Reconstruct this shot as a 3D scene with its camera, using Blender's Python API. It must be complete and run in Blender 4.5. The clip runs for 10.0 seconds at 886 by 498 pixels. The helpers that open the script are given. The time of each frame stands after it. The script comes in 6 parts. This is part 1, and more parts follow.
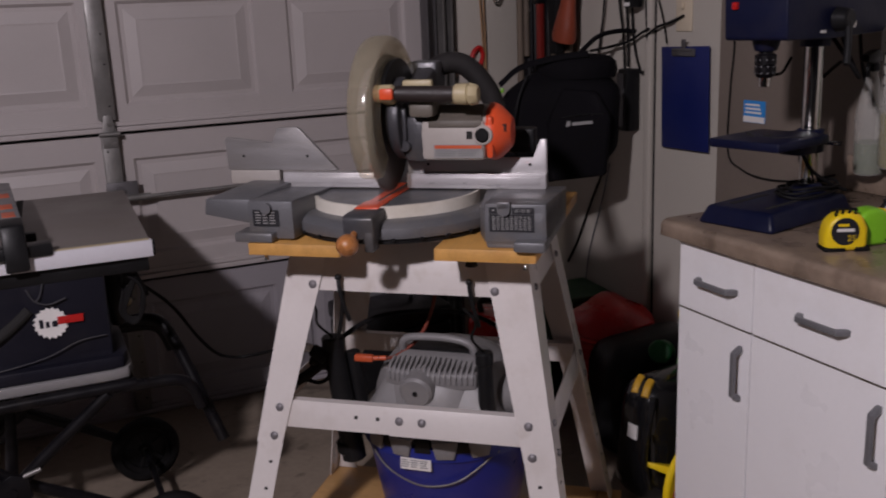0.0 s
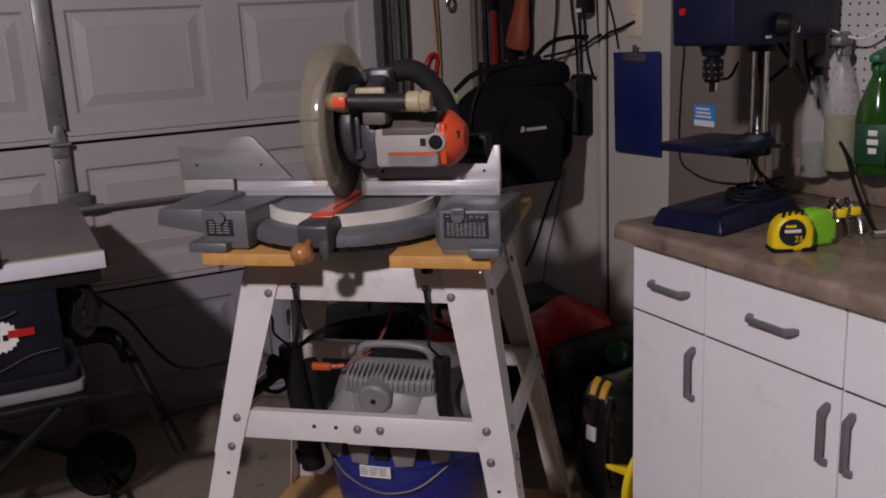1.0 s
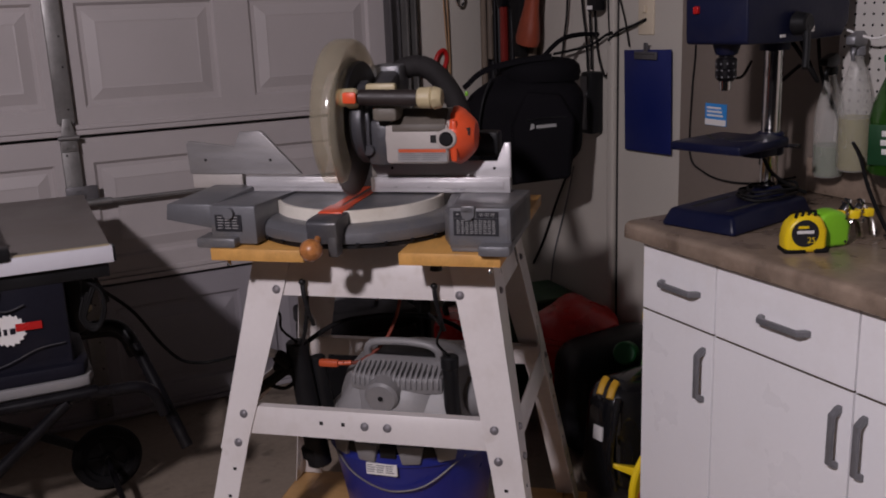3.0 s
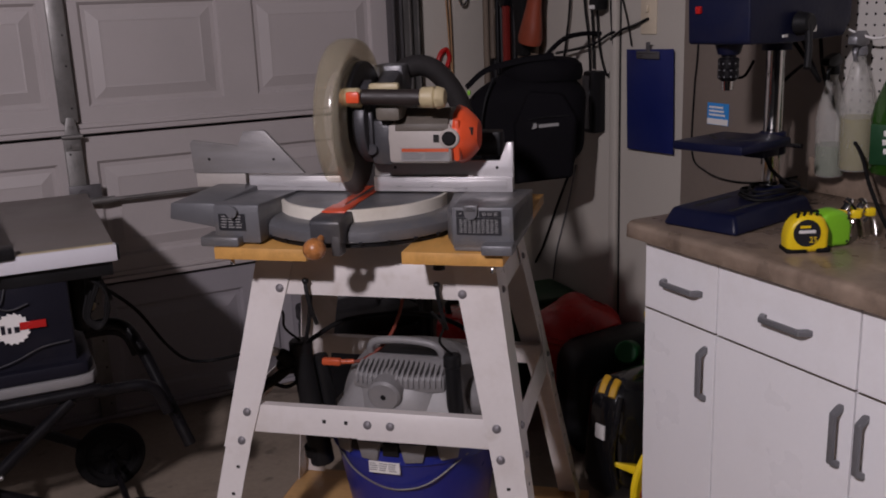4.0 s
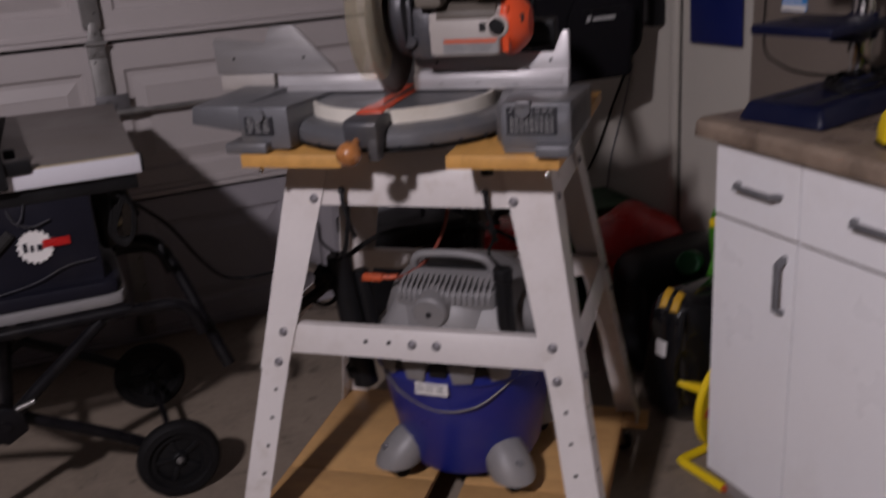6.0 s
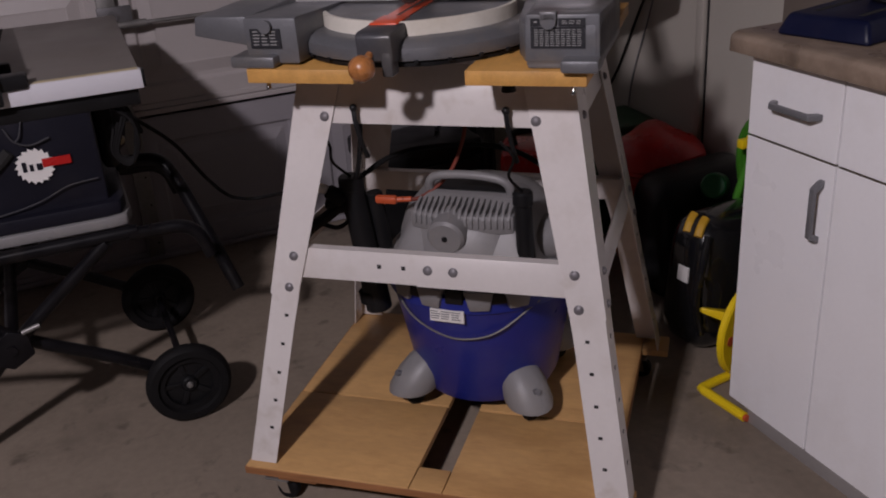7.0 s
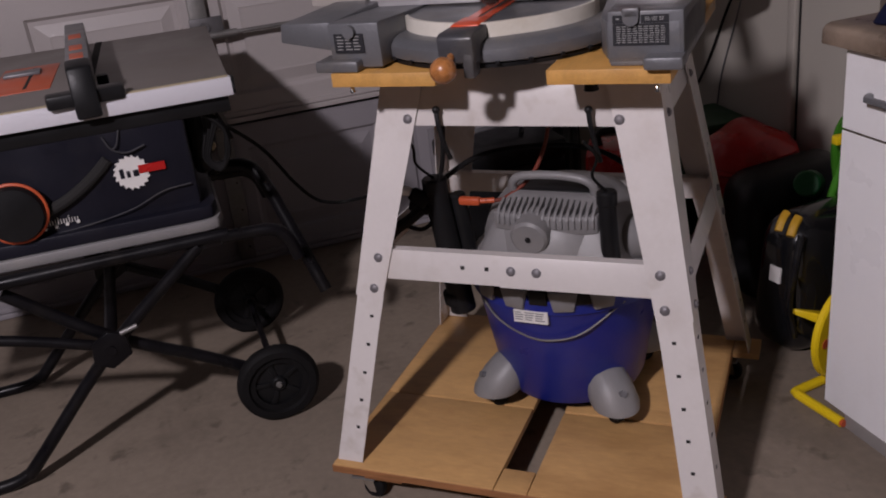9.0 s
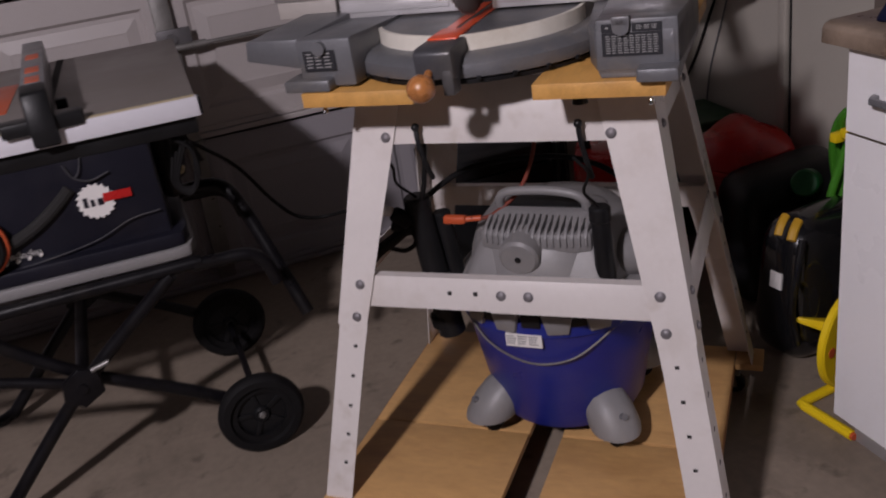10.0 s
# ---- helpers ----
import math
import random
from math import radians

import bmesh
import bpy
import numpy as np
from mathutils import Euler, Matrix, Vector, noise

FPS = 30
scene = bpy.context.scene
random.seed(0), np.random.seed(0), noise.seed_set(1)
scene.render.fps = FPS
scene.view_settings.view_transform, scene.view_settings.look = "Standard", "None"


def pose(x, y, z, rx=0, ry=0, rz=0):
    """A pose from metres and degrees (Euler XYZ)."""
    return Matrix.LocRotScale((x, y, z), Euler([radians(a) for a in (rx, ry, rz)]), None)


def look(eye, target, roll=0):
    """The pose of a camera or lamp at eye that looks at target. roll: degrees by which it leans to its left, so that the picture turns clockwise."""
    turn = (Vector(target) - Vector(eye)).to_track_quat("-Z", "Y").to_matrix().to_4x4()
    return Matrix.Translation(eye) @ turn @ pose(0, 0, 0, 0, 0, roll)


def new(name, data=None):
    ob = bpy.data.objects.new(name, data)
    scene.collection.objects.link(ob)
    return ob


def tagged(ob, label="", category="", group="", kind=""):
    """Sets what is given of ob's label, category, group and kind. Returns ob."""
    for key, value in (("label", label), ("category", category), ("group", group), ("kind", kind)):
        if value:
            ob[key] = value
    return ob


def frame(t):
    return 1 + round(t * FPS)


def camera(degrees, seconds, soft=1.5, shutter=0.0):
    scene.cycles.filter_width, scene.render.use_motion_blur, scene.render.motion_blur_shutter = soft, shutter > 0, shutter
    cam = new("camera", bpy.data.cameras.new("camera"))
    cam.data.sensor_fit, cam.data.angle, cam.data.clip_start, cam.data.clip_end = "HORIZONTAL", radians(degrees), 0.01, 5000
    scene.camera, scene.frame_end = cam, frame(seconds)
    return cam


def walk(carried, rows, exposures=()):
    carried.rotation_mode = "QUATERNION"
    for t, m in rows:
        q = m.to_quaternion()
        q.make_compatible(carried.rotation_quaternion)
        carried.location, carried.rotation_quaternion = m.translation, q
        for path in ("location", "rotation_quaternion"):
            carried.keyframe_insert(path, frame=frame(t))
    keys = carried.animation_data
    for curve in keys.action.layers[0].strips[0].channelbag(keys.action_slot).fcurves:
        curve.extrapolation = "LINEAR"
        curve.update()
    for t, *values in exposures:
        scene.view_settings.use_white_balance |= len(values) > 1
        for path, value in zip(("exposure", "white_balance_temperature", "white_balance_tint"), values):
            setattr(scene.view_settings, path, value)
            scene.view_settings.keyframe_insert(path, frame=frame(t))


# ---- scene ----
cam = camera(50.7, 10.0, 1.9, 0.5)
PATH = [
    (0, (0.133, 0.04, 1.414), (0.93, 1.806, 0.918), -2.4),
    (0.5, (0.141, 0.032, 1.415), (1.001, 1.77, 0.923), -2.5),
    (1, (0.141, 0.031, 1.417), (1.015, 1.762, 0.929), -2.7),
    (1.5, (0.143, 0.032, 1.422), (1.014, 1.765, 0.932), -2.7),
    (2, (0.13, 0.043, 1.417), (0.998, 1.778, 0.932), -2.2),
    (2.5, (0.139, 0.046, 1.416), (1.004, 1.781, 0.926), -2.2),
    (4, (0.134, 0.04, 1.42), (0.993, 1.776, 0.922), -2.2),
    (4.5, (0.127, 0.041, 1.418), (0.983, 1.781, 0.928), -2.1),
    (5, (0.13, 0.071, 1.413), (0.974, 1.815, 0.916), -2.1),
    (5.5, (0.146, 0.115, 1.394), (0.968, 1.861, 0.872), -2.0),
    (6, (0.204, 0.198, 1.356), (0.944, 1.932, 0.687), -4.0),
    (6.2, (0.224, 0.232, 1.337), (0.879, 1.972, 0.601), -5.3),
    (7.3, (0.226, 0.281, 1.331), (0.917, 1.963, 0.499), -3.9),
    (7.5, (0.229, 0.28, 1.33), (0.886, 1.975, 0.496), -4.6),
    (8, (0.236, 0.268, 1.329), (0.804, 2.002, 0.512), -6.3),
    (8.5, (0.239, 0.26, 1.33), (0.792, 2.005, 0.526), -6.7),
    (9, (0.231, 0.272, 1.327), (0.743, 2.031, 0.524), -6.8),
    (9.5, (0.232, 0.268, 1.326), (0.736, 2.031, 0.527), -7.0),
    (10, (0.279, 0.387, 1.339), (0.811, 2.131, 0.517), -8.6),
]
walk(cam, [(t, look(eye, target, roll)) for t, eye, target, roll in PATH], [(0, -0.08), (5.3, -0.1), (6.0, -0.18), (7.5, -0.1), (8.5, 0.06), (10, 0.06)])

# ---- world and light ----
world = bpy.data.worlds.new("world")
scene.world = world
world.use_nodes = True
bg = world.node_tree.nodes["Background"]
bg.inputs["Color"].default_value = (0.55, 0.6, 0.75, 1)
bg.inputs["Strength"].default_value = 0.01

LAMP = (-1.15, -0.12, 2.64)
bulb = bpy.data.lights.new("bulb", "AREA")
bulb.shape, bulb.size, bulb.size_y, bulb.energy, bulb.color = "RECTANGLE", 0.16, 0.16, 88.0, (1.0, 0.902, 0.985)
bulb_ob = new("bulb", bulb)
bulb_ob.matrix_world = look(LAMP, (0.9, 1.9, 0.6))

# ---- materials ----
def mat(name, color, rough=0.5, metal=0.0, var=0.12, scale=6.0, fine=90.0, bump=0.04, stain=None, stain_amount=0.0,
        stain_scale=3.0, stretch=(1, 1, 1), coat=0.0, rough_var=0.1, spec=0.5, specks=0.0):
    """A procedural surface: two scales of tone variation, optional stains, fine relief."""
    m = bpy.data.materials.new(name)
    m.use_nodes = True
    nt = m.node_tree
    n, l = nt.nodes, nt.links
    p = n["Principled BSDF"]
    co = n.new("ShaderNodeTexCoord")
    mp = n.new("ShaderNodeMapping")
    mp.inputs["Scale"].default_value = stretch
    l.new(co.outputs["Object"], mp.inputs["Vector"])
    big = n.new("ShaderNodeTexNoise")
    big.inputs["Scale"].default_value, big.inputs["Detail"].default_value = scale, 5
    l.new(mp.outputs[0], big.inputs["Vector"])
    small = n.new("ShaderNodeTexNoise")
    small.inputs["Scale"].default_value, small.inputs["Detail"].default_value = fine, 4
    l.new(mp.outputs[0], small.inputs["Vector"])
    add = n.new("ShaderNodeMath")
    add.operation = "MULTIPLY_ADD"
    l.new(small.outputs["Fac"], add.inputs[0])
    add.inputs[1].default_value = 0.4
    l.new(big.outputs["Fac"], add.inputs[2])
    ramp = n.new("ShaderNodeMapRange")
    ramp.inputs["From Min"].default_value, ramp.inputs["From Max"].default_value = 0.4, 1.0
    ramp.inputs["To Min"].default_value, ramp.inputs["To Max"].default_value = 1 - var, 1 + var
    l.new(add.outputs[0], ramp.inputs["Value"])
    mul = n.new("ShaderNodeMix")
    mul.data_type, mul.blend_type = "RGBA", "MULTIPLY"
    mul.inputs["Factor"].default_value = 1
    mul.inputs["A"].default_value = (*color, 1)
    l.new(ramp.outputs["Result"], mul.inputs["B"])
    out = mul.outputs["Result"]
    if stain:
        sn = n.new("ShaderNodeTexNoise")
        sn.inputs["Scale"].default_value, sn.inputs["Detail"].default_value, sn.inputs["Roughness"].default_value = stain_scale, 8, 0.65
        l.new(mp.outputs[0], sn.inputs["Vector"])
        sr = n.new("ShaderNodeMapRange")
        sr.inputs["From Min"].default_value, sr.inputs["From Max"].default_value = 0.5, 0.72
        sr.inputs["To Max"].default_value = stain_amount
        l.new(sn.outputs["Fac"], sr.inputs["Value"])
        mx = n.new("ShaderNodeMix")
        mx.data_type = "RGBA"
        l.new(sr.outputs["Result"], mx.inputs["Factor"])
        l.new(out, mx.inputs["A"])
        mx.inputs["B"].default_value = (*stain, 1)
        out = mx.outputs["Result"]
    if specks:
        kn = n.new("ShaderNodeTexNoise")
        kn.inputs["Scale"].default_value, kn.inputs["Detail"].default_value, kn.inputs["Roughness"].default_value = 13, 3, 0.55
        l.new(mp.outputs[0], kn.inputs["Vector"])
        kr = n.new("ShaderNodeMapRange")
        kr.inputs["From Min"].default_value, kr.inputs["From Max"].default_value = 0.61, 0.72
        kr.inputs["To Max"].default_value = specks
        l.new(kn.outputs["Fac"], kr.inputs["Value"])
        kx = n.new("ShaderNodeMix")
        kx.data_type = "RGBA"
        l.new(kr.outputs["Result"], kx.inputs["Factor"])
        l.new(out, kx.inputs["A"])
        kx.inputs["B"].default_value = (*stain, 1)
        out = kx.outputs["Result"]
    l.new(out, p.inputs["Base Color"])
    rr = n.new("ShaderNodeMapRange")
    rr.inputs["From Min"].default_value, rr.inputs["From Max"].default_value = 0.3, 0.7
    rr.inputs["To Min"].default_value, rr.inputs["To Max"].default_value = max(0.02, rough - rough_var), min(1, rough + rough_var)
    l.new(big.outputs["Fac"], rr.inputs["Value"])
    l.new(rr.outputs["Result"], p.inputs["Roughness"])
    p.inputs["Metallic"].default_value = metal
    p.inputs["Specular IOR Level"].default_value = spec
    p.inputs["Coat Weight"].default_value = coat
    if bump:
        b = n.new("ShaderNodeBump")
        b.inputs["Strength"].default_value, b.inputs["Distance"].default_value = min(1, bump * 5), 0.002
        l.new(small.outputs["Fac"], b.inputs["Height"])
        l.new(b.outputs[0], p.inputs["Normal"])
    return m

# blue-black for the unseen ceiling and walls: weakens and cools the bounced light
DIM_SHELL = mat("dim_shell", (0.052, 0.060, 0.082), 0.8, var=0.1, scale=2, fine=80, bump=0.06, stain=(0.04, 0.045, 0.06), stain_amount=0.4, stain_scale=2)
WALL = mat("wall_paint", (0.459, 0.426, 0.377), 0.6, var=0.05, scale=2, fine=140, bump=0.06, stain=(0.45, 0.41, 0.37), stain_amount=0.4, stain_scale=2.5)
DOOR_PAINT = mat("door_paint", (0.460, 0.419, 0.410), 0.45, var=0.05, scale=2.5, fine=220, bump=0.05, stain=(0.36, 0.34, 0.33), stain_amount=0.25, stain_scale=2.0)
DOOR_GREY = mat("grey_door_section", (0.315, 0.295, 0.315), 0.5, var=0.08, scale=2.5, fine=200, bump=0.05, stain=(0.22, 0.21, 0.23), stain_amount=0.35, stain_scale=2.5)
TAUPE = mat("taupe_board", (0.187, 0.153, 0.128), 0.6, var=0.1, scale=3, fine=60)
CEIL = mat("ceiling_paint", (0.72, 0.70, 0.67), 0.8, var=0.04, scale=3, fine=120, bump=0.1)
CONCRETE = mat("concrete", (0.256, 0.207, 0.161), 0.75, var=0.26, scale=1.6, fine=45, bump=0.12, stain=(0.10, 0.078, 0.06), stain_amount=0.6, stain_scale=3.2, specks=0.7)
GALV = mat("galvanised_steel", (0.230, 0.221, 0.212), 0.45, 0.5, var=0.22, scale=14, fine=80)
WHITE_LAM = mat("white_melamine", (0.86, 0.85, 0.862), 0.35, var=0.03, scale=3, fine=100, bump=0.01, stain=(0.66, 0.62, 0.58), stain_amount=0.3, stain_scale=4)
COUNTER = mat("counter_laminate", (0.257, 0.195, 0.147), 0.32, var=0.45, scale=11, fine=55, bump=0.02, stain=(0.15, 0.105, 0.075), stain_amount=0.7, stain_scale=15)
PULL = mat("grey_pull", (0.17, 0.17, 0.18), 0.4, 0.25, var=0.12, scale=20)
STAND_PAINT = mat("cream_enamel", (0.635, 0.598, 0.580), 0.35, var=0.05, scale=5, fine=90, bump=0.02, stain=(0.40, 0.34, 0.28), stain_amount=0.3, stain_scale=7, specks=0.35)
BOLT = mat("zinc_bolt", (0.17, 0.16, 0.17), 0.5, 0.3, var=0.2, scale=40)
HOLE = mat("dark_hole", (0.015, 0.014, 0.014), 0.9, var=0.1, bump=0)
PLY = mat("plywood", (0.576, 0.338, 0.135), 0.5, var=0.15, scale=5, fine=40, bump=0.05, stretch=(1, 2.6, 2.6), stain=(0.33, 0.165, 0.06), stain_amount=0.55, stain_scale=3.0, specks=0.2)
PLY_EDGE = mat("ply_edge", (0.30, 0.13, 0.05), 0.6, var=0.3, scale=8, fine=60, stretch=(1, 1, 9))
PINE = mat("pine_plank", (0.558, 0.297, 0.081), 0.5, var=0.22, scale=8, fine=50, bump=0.04, stretch=(6, 1, 6), stain=(0.4, 0.19, 0.05), stain_amount=0.5, stain_scale=4)
CAST = mat("grey_casting", (0.136, 0.138, 0.148), 0.42, 0.25, var=0.12, scale=12, fine=160, bump=0.06, stain=(0.27, 0.23, 0.18), stain_amount=0.4, stain_scale=9)
DARKCAST = mat("dark_casting", (0.055, 0.055, 0.062), 0.42, 0.2, var=0.15, scale=12, fine=150, bump=0.05, stain=(0.16, 0.14, 0.11), stain_amount=0.3, stain_scale=10)
ALU_DULL = mat("dull_aluminium", (0.288, 0.276, 0.276), 0.42, 0.35, var=0.1, scale=8, fine=100, stretch=(1, 6, 6), stain=(0.25, 0.23, 0.2), stain_amount=0.35, stain_scale=7)
PRINT = mat("grey_print", (0.27, 0.265, 0.26), 0.6, var=0.05)
ALU = mat("milled_aluminium", (0.541, 0.525, 0.533), 0.36, 0.35, var=0.1, scale=8, fine=100, stretch=(1, 6, 6), stain=(0.45, 0.42, 0.38), stain_amount=0.3, stain_scale=6)
CREAM = mat("cream_plastic", (0.46, 0.385, 0.23), 0.45, var=0.1, scale=12, stain=(0.4, 0.32, 0.2), stain_amount=0.3, stain_scale=10)
SCALE_W = mat("scale_band", (0.72, 0.68, 0.60), 0.4, var=0.08, scale=10, stain=(0.45, 0.38, 0.28), stain_amount=0.4, stain_scale=12)
MOTOR_G = mat("motor_shell", (0.405, 0.373, 0.347), 0.42, var=0.08, scale=10, stain=(0.36, 0.3, 0.24), stain_amount=0.3, stain_scale=9)
ORANGE = mat("orange_plastic", (0.72, 0.085, 0.025), 0.35, var=0.1, scale=12)
BLACK_P = mat("black_plastic", (0.009, 0.009, 0.010), 0.42, var=0.25, scale=12, bump=0.03, spec=0.25)
BLACK_R = mat("black_rubber", (0.007, 0.0065, 0.007), 0.7, var=0.25, scale=25, bump=0.06, spec=0.2)
BLACK_STEEL = mat("black_tube_steel", (0.006, 0.0055, 0.007), 0.36, 0.0, var=0.25, scale=16, bump=0.02, stain=(0.03, 0.025, 0.02), stain_amount=0.3, stain_scale=14, spec=0.22)
FABRIC = mat("black_nylon", (0.006, 0.0055, 0.007), 0.8, var=0.3, scale=9, fine=260, bump=0.16, spec=0.08)
STEEL = mat("blade_steel", (0.20, 0.18, 0.165), 0.45, 0.4, var=0.15, scale=9, fine=120)
CHROME = mat("chrome", (0.75, 0.73, 0.70), 0.12, 1.0, var=0.05, scale=12, bump=0.0, rough_var=0.04)
KNOB = mat("amber_knob", (0.38, 0.15, 0.045), 0.3, var=0.4, scale=45, fine=90, coat=0.4)
NAVY = mat("navy_enamel", (0.006, 0.008, 0.030), 0.42, var=0.15, scale=9, stain=(0.035, 0.032, 0.036), stain_amount=0.3, stain_scale=8, spec=0.22)
CLIP_BLUE = mat("blue_hardboard", (0.006, 0.012, 0.095), 0.45, var=0.12, scale=6)
LABEL_BLUE = mat("sky_blue_print", (0.03, 0.24, 0.62), 0.5, var=0.06)
PAPER = mat("paper_label", (0.72, 0.70, 0.68), 0.6, var=0.06)
DARK_LABEL = mat("dark_print", (0.010, 0.010, 0.014), 0.6, var=0.1)
YELLOW = mat("yellow_plastic", (0.84, 0.60, 0.012), 0.38, var=0.08, scale=14)
LIME = mat("lime_plastic", (0.22, 0.56, 0.025), 0.38, var=0.08, scale=14)
VAC_BLUE = mat("blue_tub_plastic", (0.009, 0.018, 0.198), 0.34, var=0.1, scale=6, fine=120, bump=0.03, stain=(0.07, 0.07, 0.2), stain_amount=0.3, stain_scale=7)
VAC_GREY = mat("vac_grey_plastic", (0.211, 0.205, 0.207), 0.42, var=0.08, scale=8, stain=(0.27, 0.25, 0.22), stain_amount=0.35, stain_scale=8)
SAW_NAVY = mat("saw_body_plastic", (0.010, 0.010, 0.017), 0.42, var=0.2, scale=8, fine=120, stain=(0.05, 0.045, 0.045), stain_amount=0.2, stain_scale=5, spec=0.2)
TABLE_G = mat("table_casting", (0.203, 0.180, 0.167), 0.5, 0.15, var=0.06, scale=5, fine=150, stain=(0.17, 0.145, 0.125), stain_amount=0.35, stain_scale=4)
RAIL_W = mat("white_rail", (0.681, 0.672, 0.718), 0.35, var=0.04, scale=6)
RED = mat("red_plastic", (0.44, 0.012, 0.012), 0.28, var=0.15, scale=8)
DKGREEN = mat("dark_green_plastic", (0.012, 0.06, 0.022), 0.45, var=0.2, scale=8)
GREEN = mat("green_plastic", (0.012, 0.12, 0.035), 0.45, var=0.12, scale=9)
PEG = mat("white_pegboard", (0.561, 0.535, 0.501), 0.55, var=0.05)
SWITCH = mat("ivory_plate", (0.58, 0.50, 0.38), 0.45, var=0.06)
DARK_TRACK = mat("track_steel", (0.13, 0.125, 0.13), 0.5, 0.6, var=0.25, scale=9)
ORANGE_D = mat("orange_paint", (0.52, 0.09, 0.03), 0.45, var=0.15, scale=10)
WOODH = mat("tool_handle_wood", (0.34, 0.2, 0.1), 0.55, var=0.2, scale=9, stretch=(6, 6, 1))


def clear(name, color, rough=0.1, alpha=0.35, ior=1.45):
    """A thin clear plastic: glass-like transmission mixed with plain see-through."""
    m = bpy.data.materials.new(name)
    m.use_nodes = True
    n, l = m.node_tree.nodes, m.node_tree.links
    p = n["Principled BSDF"]
    no = n.new("ShaderNodeTexNoise")
    no.inputs["Scale"].default_value = 6
    r = n.new("ShaderNodeMapRange")
    r.inputs["To Min"].default_value, r.inputs["To Max"].default_value = alpha * 0.85, min(1, alpha * 1.15)
    l.new(no.outputs["Fac"], r.inputs["Value"])
    l.new(r.outputs["Result"], p.inputs["Alpha"])
    p.inputs["Base Color"].default_value = (*color, 1)
    p.inputs["Roughness"].default_value, p.inputs["IOR"].default_value = rough, ior
    return m


def guard_plastic():
    """Yellowed clear plastic: see-through body, a little milk in it, gloss by Fresnel."""
    m = bpy.data.materials.new("yellowed_clear_plastic")
    m.use_nodes = True
    n, l = m.node_tree.nodes, m.node_tree.links
    n.remove(n["Principled BSDF"])
    tr, di, tl, gl = (n.new("ShaderNodeBsdf" + k) for k in ("Transparent", "Diffuse", "Translucent", "Glossy"))
    tr.inputs["Color"].default_value = (0.975, 0.95, 0.89, 1)
    di.inputs["Color"].default_value = (0.80, 0.75, 0.60, 1)
    tl.inputs["Color"].default_value = (0.80, 0.75, 0.60, 1)
    gl.inputs["Roughness"].default_value = 0.13
    milk = n.new("ShaderNodeMixShader")
    milk.inputs[0].default_value = 0.4
    l.new(di.outputs[0], milk.inputs[1])
    l.new(tl.outputs[0], milk.inputs[2])
    no = n.new("ShaderNodeTexNoise")
    no.inputs["Scale"].default_value = 7
    rg = n.new("ShaderNodeMapRange")
    rg.inputs["To Min"].default_value, rg.inputs["To Max"].default_value = 0.13, 0.22
    l.new(no.outputs["Fac"], rg.inputs["Value"])
    body = n.new("ShaderNodeMixShader")
    l.new(rg.outputs["Result"], body.inputs[0])
    l.new(tr.outputs[0], body.inputs[1])
    l.new(milk.outputs[0], body.inputs[2])
    lw = n.new("ShaderNodeLayerWeight")
    pw = n.new("ShaderNodeMath")
    pw.operation = "POWER"
    l.new(lw.outputs["Facing"], pw.inputs[0])
    pw.inputs[1].default_value = 4.0
    fr = n.new("ShaderNodeMath")
    fr.operation = "MULTIPLY_ADD"
    l.new(pw.outputs[0], fr.inputs[0])
    fr.inputs[1].default_value, fr.inputs[2].default_value = 0.35, 0.035
    top = n.new("ShaderNodeMixShader")
    l.new(fr.outputs[0], top.inputs[0])
    l.new(body.outputs[0], top.inputs[1])
    l.new(gl.outputs[0], top.inputs[2])
    l.new(top.outputs[0], n["Material Output"].inputs["Surface"])
    return m


GUARD = guard_plastic()
BOTTLE = clear("milky_bottle", (0.60, 0.59, 0.55), 0.3, 0.34)
BOTTLE_G = clear("green_liquid", (0.020, 0.085, 0.008), 0.15, 0.75)
LIQUID = clear("green_tinted_liquid", (0.10, 0.155, 0.075), 0.2, 0.9)
LIQUID_Y = clear("yellow_liquid", (0.30, 0.26, 0.035), 0.2, 0.72)
OLDWOOD = mat("weathered_wood", (0.15, 0.115, 0.085), 0.7, var=0.3, scale=6, fine=60, bump=0.08, stretch=(4, 4, 0.6), stain=(0.07, 0.05, 0.04), stain_amount=0.6, stain_scale=5)
FADED_ORANGE = mat("faded_orange_plastic", (0.22, 0.04, 0.016), 0.5, var=0.25, scale=9)
# dark brown that paints shade into the gaps between cabinet fronts
GAP_SHADE = mat("gap_shade", (0.10, 0.072, 0.05), 0.8, var=0.25, scale=30)

# ---- mesh helpers ----
def thing(name, label, category, m=None, group="", kind=""):
    ob = new(name)
    ob.empty_display_size = 0.05
    ob.matrix_world = m or Matrix.Identity(4)
    return tagged(ob, label, category, group, kind)


def part(name, bm, material, parent=None, label="", smooth=True):
    bmesh.ops.recalc_face_normals(bm, faces=bm.faces)
    me = bpy.data.meshes.new(name)
    bm.to_mesh(me)
    bm.free()
    me.materials.append(material)
    if smooth:
        me.shade_smooth()
        me.set_sharp_from_angle(angle=radians(35))
    ob = new(name, me)
    if parent:
        ob.parent = parent
    return tagged(ob, label)


def single(name, bm, material, label, category, m=None, group="", kind=""):
    ob = part(name, bm, material)
    ob.matrix_world = m or Matrix.Identity(4)
    return tagged(ob, label, category, group, kind)


def BM():
    return bmesh.new()


